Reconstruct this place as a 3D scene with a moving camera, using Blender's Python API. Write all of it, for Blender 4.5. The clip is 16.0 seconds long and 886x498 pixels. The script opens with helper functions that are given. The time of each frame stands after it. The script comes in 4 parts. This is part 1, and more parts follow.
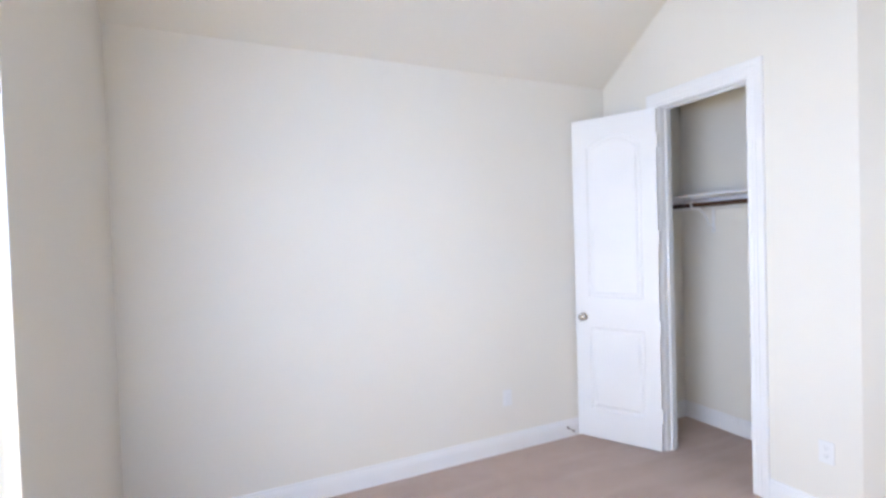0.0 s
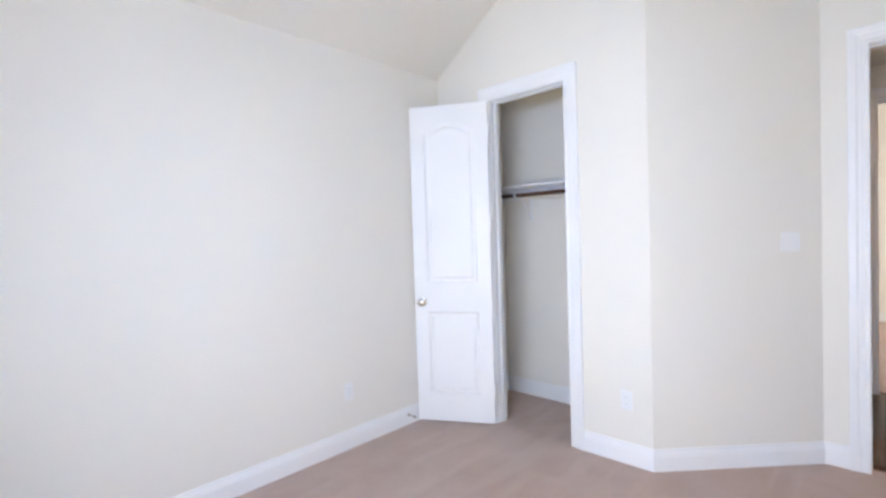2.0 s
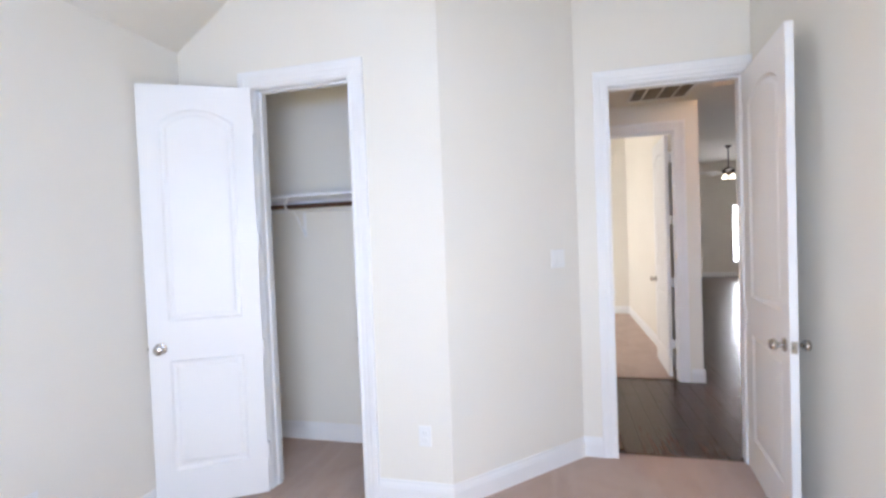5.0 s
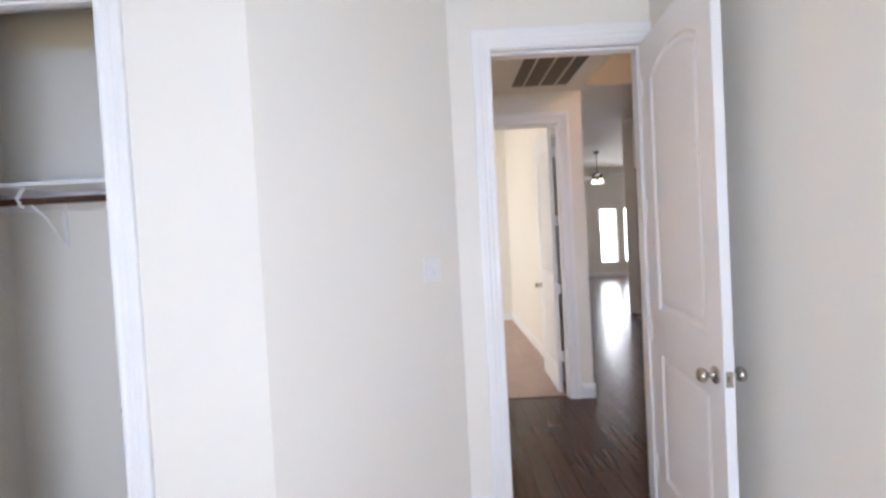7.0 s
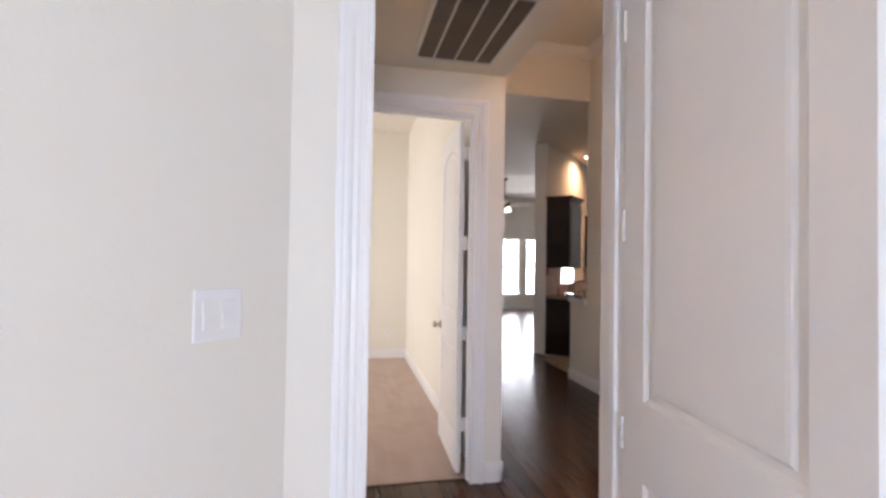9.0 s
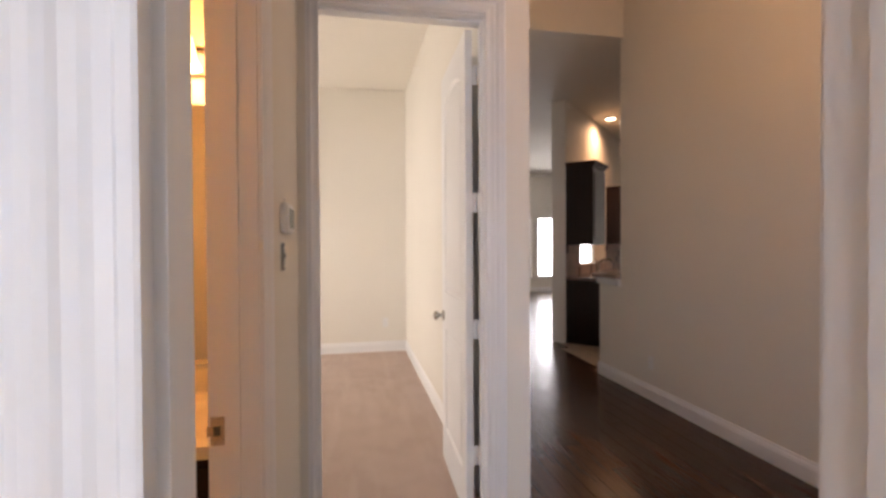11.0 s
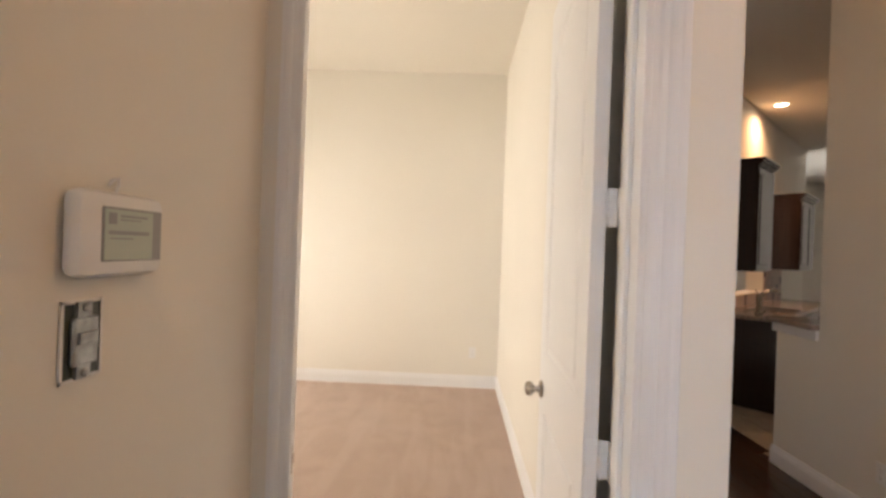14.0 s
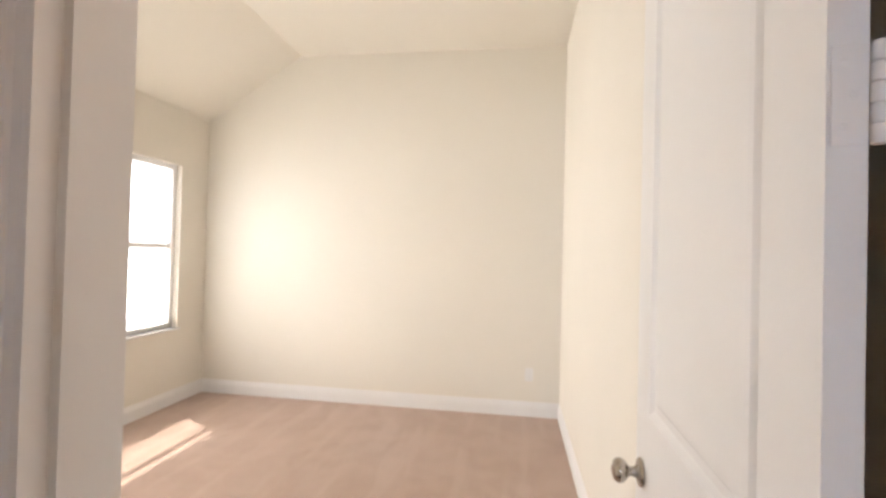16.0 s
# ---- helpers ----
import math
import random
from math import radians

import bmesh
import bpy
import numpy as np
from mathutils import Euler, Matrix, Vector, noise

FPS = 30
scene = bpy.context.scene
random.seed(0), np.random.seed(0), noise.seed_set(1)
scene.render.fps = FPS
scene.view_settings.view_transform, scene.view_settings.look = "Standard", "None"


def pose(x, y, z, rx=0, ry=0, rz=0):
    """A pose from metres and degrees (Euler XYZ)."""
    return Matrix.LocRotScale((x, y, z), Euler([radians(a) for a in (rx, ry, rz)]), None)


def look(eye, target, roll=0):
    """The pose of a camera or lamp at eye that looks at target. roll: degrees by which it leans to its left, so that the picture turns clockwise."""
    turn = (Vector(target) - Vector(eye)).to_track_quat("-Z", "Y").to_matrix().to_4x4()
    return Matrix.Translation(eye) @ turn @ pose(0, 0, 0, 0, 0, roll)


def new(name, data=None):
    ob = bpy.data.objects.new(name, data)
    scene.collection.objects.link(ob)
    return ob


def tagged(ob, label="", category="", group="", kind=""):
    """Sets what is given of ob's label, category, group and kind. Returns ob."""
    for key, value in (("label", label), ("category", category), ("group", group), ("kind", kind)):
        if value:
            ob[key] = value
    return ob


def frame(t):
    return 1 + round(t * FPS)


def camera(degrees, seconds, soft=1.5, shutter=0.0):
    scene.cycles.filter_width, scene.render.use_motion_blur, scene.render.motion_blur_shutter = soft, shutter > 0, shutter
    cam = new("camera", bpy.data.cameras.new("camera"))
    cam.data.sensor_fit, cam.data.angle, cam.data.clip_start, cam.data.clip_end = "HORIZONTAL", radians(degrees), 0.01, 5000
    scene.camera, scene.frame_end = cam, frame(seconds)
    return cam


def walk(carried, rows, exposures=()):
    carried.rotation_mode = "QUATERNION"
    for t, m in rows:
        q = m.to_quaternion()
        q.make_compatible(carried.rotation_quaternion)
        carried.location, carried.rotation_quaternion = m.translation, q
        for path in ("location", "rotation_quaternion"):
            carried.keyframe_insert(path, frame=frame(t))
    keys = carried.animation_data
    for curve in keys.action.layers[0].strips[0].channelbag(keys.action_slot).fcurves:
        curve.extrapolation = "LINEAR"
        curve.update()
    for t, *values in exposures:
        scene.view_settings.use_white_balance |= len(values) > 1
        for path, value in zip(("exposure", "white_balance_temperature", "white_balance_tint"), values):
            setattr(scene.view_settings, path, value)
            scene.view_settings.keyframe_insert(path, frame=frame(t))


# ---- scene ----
cam = camera(86.7, 16.0, soft=2.9)
PATH = [
    (0, (0.439, 0.039, 1.565), (1.266, 1.86, 1.524), -1.8),
    (0.5, (0.394, 0.095, 1.535), (1.403, 1.822, 1.499), -1.7),
    (1, (0.409, 0.096, 1.541), (1.56, 1.731, 1.483), -2.0),
    (1.5, (0.391, 0.159, 1.496), (1.696, 1.673, 1.426), -1.8),
    (2, (0.381, 0.256, 1.444), (1.832, 1.631, 1.389), -1.8),
    (2.5, (0.423, 0.325, 1.471), (1.999, 1.554, 1.402), -1.7),
    (3, (0.454, 0.426, 1.479), (2.139, 1.501, 1.415), -1.5),
    (3.5, (0.477, 0.493, 1.511), (2.251, 1.416, 1.446), -1.6),
    (4, (0.528, 0.532, 1.515), (2.368, 1.314, 1.465), -2.6),
    (4.5, (0.615, 0.579, 1.523), (2.513, 1.206, 1.474), -2.9),
    (5, (0.721, 0.66, 1.518), (2.66, 1.144, 1.463), -2.2),
    (5.2, (0.768, 0.682, 1.514), (2.722, 1.108, 1.459), -2.1),
    (7.5, (1.826, 0.579, 1.503), (3.823, 0.487, 1.471), -2.3),
    (8, (2.121, 0.528, 1.516), (4.112, 0.338, 1.516), -0.7),
    (8.5, (2.409, 0.449, 1.495), (4.382, 0.123, 1.53), 0.7),
    (8.7, (2.517, 0.427, 1.491), (4.479, 0.042, 1.543), 1.1),
    (10.8, (3.51, 0.187, 1.391), (5.457, -0.267, 1.384), -0.1),
    (11, (3.593, 0.174, 1.393), (5.556, -0.208, 1.369), -0.3),
    (11.5, (3.805, 0.128, 1.41), (5.794, -0.072, 1.35), -0.2),
    (12, (3.971, 0.095, 1.434), (5.966, -0.043, 1.402), 0.9),
    (12.5, (4.158, 0.046, 1.465), (6.157, -0.033, 1.448), 1.4),
    (13, (4.311, 0.012, 1.485), (6.311, 0.039, 1.489), 1.7),
    (13.5, (4.451, -0.02, 1.484), (6.449, 0.06, 1.508), 1.8),
    (14, (4.658, -0.045, 1.475), (6.657, 0.015, 1.474), 2.1),
    (14.5, (4.861, -0.056, 1.459), (6.856, 0.091, 1.446), 2.6),
    (15, (5.051, -0.082, 1.448), (7.037, 0.157, 1.44), 2.2),
    (15.5, (5.223, -0.091, 1.439), (7.206, 0.166, 1.445), 1.7),
    (16, (5.352, -0.092, 1.433), (7.329, 0.21, 1.461), 1.5),
]
walk(cam, [(t, look(eye, target, roll)) for t, eye, target, roll in PATH],
     exposures=[(0.0, 0.04, 6180, 13), (3.0, 0.05, 6120, 13), (5.2, 0.05, 6150, 13), (7.5, 0.0, 6150, 14), (8.7, 0.02, 6220, 15), (10.8, -0.14, 6750, 18),
                (13.0, 0.0, 7180, 14), (14.5, 0.0, 6940, 13), (16.0, 0.04, 6420, 13)])

# ---- world, sun, window light ----
SUN_EL, SUN_AZ = radians(58), radians(30)
world = bpy.data.worlds.new("sky")
scene.world = world
world.use_nodes = True
wn = world.node_tree
sky = wn.nodes.new("ShaderNodeTexSky")
sky.sky_type, sky.sun_disc = "NISHITA", False
sky.sun_elevation, sky.sun_rotation = SUN_EL, SUN_AZ
wn.links.new(sky.outputs[0], wn.nodes["Background"].inputs[0])
wn.nodes["Background"].inputs[1].default_value = 0.12
sun = new("sun", bpy.data.lights.new("sun", "SUN"))
sun.data.energy, sun.data.angle, sun.data.color = 5.0, radians(0.53), (1.0, 0.95, 0.86)
sun_way = Vector((math.sin(SUN_AZ) * math.cos(SUN_EL), math.cos(SUN_AZ) * math.cos(SUN_EL), math.sin(SUN_EL)))
sun.matrix_world = look((20, 30, 40), Vector((20, 30, 40)) - sun_way)


def window_light(name, eye, aim, w, h, watts, color):
    lamp = new(name, bpy.data.lights.new(name, "AREA"))
    lamp.data.shape, lamp.data.size, lamp.data.size_y = "RECTANGLE", w, h
    lamp.data.energy, lamp.data.color = watts, color
    lamp.matrix_world = look(eye, aim)
    return lamp


SKY_BLUE, GROUND_WARM = (0.38, 0.595, 1.0), (1.0, 0.85, 0.53)
window_light("skylight_bedroom", (-0.26, 0.77, 1.80), (1.9, 1.6, 0.75), 1.74, 0.62, 62, SKY_BLUE)
window_light("groundlight_bedroom", (-0.26, 0.77, 0.98), (1.9, 1.6, 2.3), 1.74, 0.62, 35, GROUND_WARM)
window_light("skylight_second_room", (8.25, 3.11, 1.84), (8.55, 0.8, 0.9), 1.95, 0.60, 20, (0.97, 0.98, 1.0))
window_light("groundlight_second_room", (8.25, 3.11, 1.06), (8.6, 0.8, 2.3), 1.95, 0.60, 42, (1.0, 0.935, 0.82))
# Cool fill for the foyer wall, from an added opening out of view.
window_light("entry_fill", (3.93, -1.55, 1.20), (6.2, -1.90, 0.7), 0.80, 1.70, 4.5, (0.46, 0.66, 1.0)).data.spread = radians(100)
for wy in (-4.56, -5.31, -6.47):
    window_light("skylight_great_room", (16.42, wy, 1.27), (12.0, wy, 1.1), 0.56, 1.72, 68, (0.93, 0.95, 1.0))


def point_light(name, at, watts, radius, color):
    lamp = new(name, bpy.data.lights.new(name, "POINT"))
    lamp.data.energy, lamp.data.shadow_soft_size, lamp.data.color = watts, radius, color
    lamp.location = at
    return lamp


WARM = (1.0, 0.43, 0.12)
LAMP_Y = (0.80, 0.98, 1.16)
for ly in LAMP_Y:
    point_light("vanity_bulb", (5.56, ly, 2.12), 11.0, 0.03, WARM)
spot = new("kitchen_downlight_bulb", bpy.data.lights.new("kitchen_downlight_bulb", "SPOT"))
spot.data.energy, spot.data.spot_size, spot.data.spot_blend, spot.data.color = 120, radians(160), 1.0, (1.0, 0.56, 0.30)
spot.data.shadow_soft_size = 0.05
spot.location = (10.45, -3.9, 3.355)
# Out-of-view lamp added to warm the foyer and alcove walls.
FOYER_FILL = (5.25, -1.42, 3.02)
point_light("foyer_fill_light", FOYER_FILL, 18, 0.05, (1.0, 0.57, 0.30))

# ---- materials ----


def nodes_of(name):
    m = bpy.data.materials.new(name)
    m.use_nodes = True
    return m, m.node_tree, m.node_tree.nodes["Principled BSDF"]


def surface(name, color, rough=0.5, metal=0.0, grain=0.0, grain_scale=200.0, vary=0.06, vary_scale=1.5, vary_to=None,
            rough_vary=0.08, coat=0.0, spec=0.5, per_piece=0.0):
    """A surface with broad and fine variation of colour, roughness and relief, in metres."""
    m, tree, bsdf = nodes_of(name)
    add, link = tree.nodes.new, tree.links.new
    coord = add("ShaderNodeTexCoord")
    geo = add("ShaderNodeNewGeometry")
    broad, fine = add("ShaderNodeTexNoise"), add("ShaderNodeTexNoise")
    broad.inputs["Scale"].default_value, broad.inputs["Detail"].default_value = vary_scale, 5
    fine.inputs["Scale"].default_value, fine.inputs["Detail"].default_value = grain_scale, 3
    link(geo.outputs["Position"], broad.inputs["Vector"])
    link(geo.outputs["Position"], fine.inputs["Vector"])
    dark = [c * (1 - vary) for c in color] if vary_to is None else vary_to
    mix = add("ShaderNodeMix")
    mix.data_type = "RGBA"
    mix.inputs["A"].default_value, mix.inputs["B"].default_value = (*color, 1), (*dark, 1)
    ramp = add("ShaderNodeMapRange")
    ramp.inputs["From Min"].default_value, ramp.inputs["From Max"].default_value = 0.35, 0.65
    link(broad.outputs["Fac"], ramp.inputs["Value"])
    link(ramp.outputs["Result"], mix.inputs["Factor"])
    out = mix.outputs["Result"]
    if per_piece:
        info, hsv = add("ShaderNodeObjectInfo"), add("ShaderNodeHueSaturation")
        span = add("ShaderNodeMapRange")
        span.inputs["To Min"].default_value, span.inputs["To Max"].default_value = 1 - per_piece, 1 + per_piece
        link(info.outputs["Random"], span.inputs["Value"])
        link(span.outputs["Result"], hsv.inputs["Value"])
        link(out, hsv.inputs["Color"])
        out = hsv.outputs["Color"]
    link(out, bsdf.inputs["Base Color"])
    rr = add("ShaderNodeMapRange")
    rr.inputs["To Min"].default_value, rr.inputs["To Max"].default_value = max(0.02, rough - rough_vary), min(1, rough + rough_vary)
    link(broad.outputs["Fac"], rr.inputs["Value"])
    link(rr.outputs["Result"], bsdf.inputs["Roughness"])
    bsdf.inputs["Metallic"].default_value = metal
    bsdf.inputs["Coat Weight"].default_value = coat
    bsdf.inputs["Specular IOR Level"].default_value = spec
    if grain:
        bump = add("ShaderNodeBump")
        bump.inputs["Strength"].default_value, bump.inputs["Distance"].default_value = 1.0, grain
        link(fine.outputs["Fac"], bump.inputs["Height"])
        link(bump.outputs["Normal"], bsdf.inputs["Normal"])
    return m


def carpet_material():
    m, tree, bsdf = nodes_of("carpet_pile")
    add, link = tree.nodes.new, tree.links.new
    geo = add("ShaderNodeNewGeometry")
    tuft, lay, sweep = add("ShaderNodeTexNoise"), add("ShaderNodeTexNoise"), add("ShaderNodeTexNoise")
    tuft.inputs["Scale"].default_value, tuft.inputs["Detail"].default_value = 160, 4
    lay.inputs["Scale"].default_value, lay.inputs["Detail"].default_value = 3.4, 5
    lay.inputs["Distortion"].default_value = 0.6
    # vacuum strokes: noise drawn out along one way
    stretch = add("ShaderNodeMapping")
    stretch.inputs["Scale"].default_value = (0.7, 7.0, 1)
    stretch.inputs["Rotation"].default_value = (0, 0, radians(6))
    link(geo.outputs["Position"], stretch.inputs["Vector"])
    link(stretch.outputs["Vector"], sweep.inputs["Vector"])
    sweep.inputs["Scale"].default_value, sweep.inputs["Detail"].default_value = 1.0, 3
    for n in (tuft, lay):
        link(geo.outputs["Position"], n.inputs["Vector"])
    a, b, c = add("ShaderNodeMix"), add("ShaderNodeMix"), add("ShaderNodeMix")
    for n in (a, b, c):
        n.data_type = "RGBA"
    a.inputs["A"].default_value, a.inputs["B"].default_value = (0.485, 0.345, 0.264, 1), (0.545, 0.395, 0.310, 1)
    ra = add("ShaderNodeMapRange")
    ra.inputs["From Min"].default_value, ra.inputs["From Max"].default_value = 0.38, 0.62
    link(lay.outputs["Fac"], ra.inputs["Value"])
    link(ra.outputs["Result"], a.inputs["Factor"])
    rb = add("ShaderNodeMapRange")
    rb.inputs["From Min"].default_value, rb.inputs["From Max"].default_value = 0.52, 0.60
    rb.inputs["To Max"].default_value = 0.42
    link(sweep.outputs["Fac"], rb.inputs["Value"])
    link(rb.outputs["Result"], b.inputs["Factor"])
    link(a.outputs["Result"], b.inputs["A"])
    b.inputs["B"].default_value = (0.60, 0.455, 0.37, 1)
    rc = add("ShaderNodeMapRange")
    rc.inputs["From Min"].default_value, rc.inputs["From Max"].default_value = 0.3, 0.7
    rc.inputs["To Max"].default_value = 0.28
    link(tuft.outputs["Fac"], rc.inputs["Value"])
    link(rc.outputs["Result"], c.inputs["Factor"])
    link(b.outputs["Result"], c.inputs["A"])
    c.inputs["B"].default_value = (0.30, 0.235, 0.20, 1)
    link(c.outputs["Result"], bsdf.inputs["Base Color"])
    bsdf.inputs["Roughness"].default_value = 0.95
    bsdf.inputs["Specular IOR Level"].default_value = 0.1
    bsdf.inputs["Sheen Weight"].default_value = 0.25
    bump = add("ShaderNodeBump")
    bump.inputs["Distance"].default_value = 0.006
    link(tuft.outputs["Fac"], bump.inputs["Height"])
    link(bump.outputs["Normal"], bsdf.inputs["Normal"])
    return m


def wood_material(name, light, dark, rough, grain_axis="X", per_piece=0.2, bump_depth=0.0006, coat=0.0):
    m, tree, bsdf = nodes_of(name)
    add, link = tree.nodes.new, tree.links.new
    geo, info = add("ShaderNodeNewGeometry"), add("ShaderNodeObjectInfo")
    mapping, grain, cloud = add("ShaderNodeMapping"), add("ShaderNodeTexNoise"), add("ShaderNodeTexNoise")
    mapping.inputs["Scale"].default_value = {"X": (1.2, 26, 26), "Z": (26, 26, 1.2)}[grain_axis]
    link(geo.outputs["Position"], mapping.inputs["Vector"])
    grain.inputs["Scale"].default_value, grain.inputs["Detail"].default_value = 2.2, 7
    grain.inputs["Distortion"].default_value = 0.5
    link(mapping.outputs["Vector"], grain.inputs["Vector"])
    link(geo.outputs["Position"], cloud.inputs["Vector"])
    cloud.inputs["Scale"].default_value = 3.0
    mix, hsv, span = add("ShaderNodeMix"), add("ShaderNodeHueSaturation"), add("ShaderNodeMapRange")
    mix.data_type = "RGBA"
    mix.inputs["A"].default_value, mix.inputs["B"].default_value = (*dark, 1), (*light, 1)
    link(grain.outputs["Fac"], mix.inputs["Factor"])
    span.inputs["To Min"].default_value, span.inputs["To Max"].default_value = 1 - per_piece, 1 + per_piece
    link(info.outputs["Random"], span.inputs["Value"])
    link(span.outputs["Result"], hsv.inputs["Value"])
    link(mix.outputs["Result"], hsv.inputs["Color"])
    link(hsv.outputs["Color"], bsdf.inputs["Base Color"])
    rr = add("ShaderNodeMapRange")
    rr.inputs["To Min"].default_value, rr.inputs["To Max"].default_value = rough - 0.03, rough + 0.04
    link(cloud.outputs["Fac"], rr.inputs["Value"])
    link(rr.outputs["Result"], bsdf.inputs["Roughness"])
    bsdf.inputs["Coat Weight"].default_value = coat
    bsdf.inputs["Specular IOR Level"].default_value = 0.24
    bump = add("ShaderNodeBump")
    bump.inputs["Distance"].default_value = bump_depth
    link(grain.outputs["Fac"], bump.inputs["Height"])
    link(bump.outputs["Normal"], bsdf.inputs["Normal"])
    return m


def glow(name, color, strength):
    m, tree, bsdf = nodes_of(name)
    bsdf.inputs["Base Color"].default_value = (0.9, 0.88, 0.84, 1)
    bsdf.inputs["Emission Color"].default_value = (*color, 1)
    bsdf.inputs["Emission Strength"].default_value = strength
    bsdf.inputs["Roughness"].default_value = 0.35
    return m


def plain_glass(name):
    m, tree, bsdf = nodes_of(name)
    bsdf.inputs["Transmission Weight"].default_value = 1.0
    bsdf.inputs["Roughness"].default_value = 0.0
    bsdf.inputs["IOR"].default_value = 1.45
    return m


PAINT = surface("wall_paint", (0.80, 0.76, 0.685), 0.62, grain=0.0006, grain_scale=90, vary=0.03, vary_scale=0.8, spec=0.12)
CEIL = surface("ceiling_paint", (0.79, 0.745, 0.665), 0.75, grain=0.001, grain_scale=70, vary=0.03, vary_scale=0.7, spec=0.08)
TRIM = surface("white_trim_enamel", (0.83, 0.82, 0.81), 0.42, grain=0.0002, grain_scale=60, vary=0.03, vary_scale=3)
DOORWHITE = surface("white_door_enamel", (0.82, 0.81, 0.80), 0.46, grain=0.0003, grain_scale=120, vary=0.025, vary_scale=2.5, spec=0.35)
CARPET = carpet_material()
PLANK = wood_material("espresso_plank", (0.085, 0.040, 0.021), (0.028, 0.013, 0.007), 0.24)
CABWOOD = wood_material("dark_cherry_wood", (0.036, 0.017, 0.012), (0.015, 0.008, 0.006), 0.20, "Z", per_piece=0.1, coat=0.35)
RODWOOD = wood_material("stained_rod_wood", (0.10, 0.05, 0.03), (0.05, 0.024, 0.014), 0.4, "X", per_piece=0.1)
NICKEL = surface("satin_nickel", (0.50, 0.46, 0.41), 0.26, metal=1.0, vary=0.08, vary_scale=20)
CHROME = surface("brushed_bronze_nickel", (0.52, 0.44, 0.36), 0.22, metal=1.0, vary=0.1, vary_scale=20)
DARKMETAL = surface("oiled_bronze", (0.07, 0.05, 0.04), 0.4, metal=0.8, vary=0.2, vary_scale=20)
PLASTIC = surface("white_plastic", (0.80, 0.79, 0.77), 0.4, vary=0.02)
GREYPLASTIC = surface("grey_plastic", (0.30, 0.30, 0.29), 0.45, vary=0.08, vary_scale=20)
LCD = surface("lcd_screen", (0.50, 0.56, 0.48), 0.18, vary=0.05, vary_scale=20)
# Near-black that stands for the shade inside holes.
HOLEDARK = surface("hole_shade", (0.05, 0.06, 0.05), 0.5, vary=0.05)
GALV = surface("galvanised_steel", (0.45, 0.45, 0.44), 0.42, metal=0.9, vary=0.35, vary_scale=60, grain=0.0004)
SHADOWBOX = surface("duct_shade", (0.035, 0.032, 0.03), 0.8, vary=0.2, vary_scale=6)
GRILLE = surface("white_enamelled_steel", (0.74, 0.72, 0.69), 0.4, vary=0.04)
FIN = surface("grey_grille_fin", (0.19, 0.17, 0.16), 0.5, vary=0.1, vary_scale=8)
MARBLE = surface("cultured_marble", (0.78, 0.70, 0.56), 0.14, vary=0.06, vary_scale=5, coat=0.3)
GRANITE = surface("beige_granite", (0.42, 0.33, 0.28), 0.16, vary_to=(0.20, 0.15, 0.13), vary_scale=45)
BACKTILE = surface("rosy_stone_tile", (0.60, 0.46, 0.40), 0.5, vary=0.15, vary_scale=25, per_piece=0.12)
ACCENT = surface("dark_accent_tile", (0.12, 0.06, 0.045), 0.35, vary=0.2, vary_scale=30)
FLOORTILE = surface("sand_floor_tile", (0.45, 0.36, 0.27), 0.4, vary=0.15, vary_scale=7, per_piece=0.08, grain=0.0005)
GROUT = surface("grey_grout", (0.36, 0.32, 0.28), 0.85, grain=0.001, vary=0.15, vary_scale=20)
SHOWER = surface("brown_shower_surround", (0.30, 0.19, 0.115), 0.3, vary=0.1, vary_scale=4)
TUBWHITE = surface("glazed_tub", (0.80, 0.76, 0.68), 0.15, vary=0.02)
GROUND = surface("dry_lawn_soil", (0.30, 0.25, 0.16), 0.9, vary_to=(0.16, 0.19, 0.08), vary_scale=0.6, grain=0.02, grain_scale=20)
STUCCO = surface("roof_shingle", (0.16, 0.13, 0.11), 0.85, vary=0.3, vary_scale=12, grain=0.003, grain_scale=40)
SHADE = glow("lit_frosted_shade", (1.0, 0.66, 0.32), 6.0)
CANGLOW = glow("lit_downlight", (1.0, 0.86, 0.64), 14.0)
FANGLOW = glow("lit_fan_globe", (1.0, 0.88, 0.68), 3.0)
SUBFLOOR = surface("concrete_slab", (0.05, 0.035, 0.028), 0.8, vary=0.2, vary_scale=5)
mm, mt, mb = nodes_of("mirror_silver")
mb.inputs["Metallic"].default_value, mb.inputs["Roughness"].default_value = 1.0, 0.015
mb.inputs["Base Color"].default_value = (0.86, 0.86, 0.84, 1)
MIRROR = mm
GLASS = plain_glass("window_glass")

# ---- mesh helpers ----


def finish(bm, name, mat, parent=None, smooth=False):
    mesh = bpy.data.meshes.new(name)
    bmesh.ops.recalc_face_normals(bm, faces=bm.faces)
    bm.to_mesh(mesh)
    bm.free()
    for m in (mat if isinstance(mat, (list, tuple)) else [mat]):
        mesh.materials.append(m)
    if smooth:
        for p in mesh.polygons:
            p.use_smooth = True
        mesh.set_sharp_from_angle(angle=radians(35))
    ob = new(name, mesh)
    if parent is not None:
        ob.parent = parent
    return ob


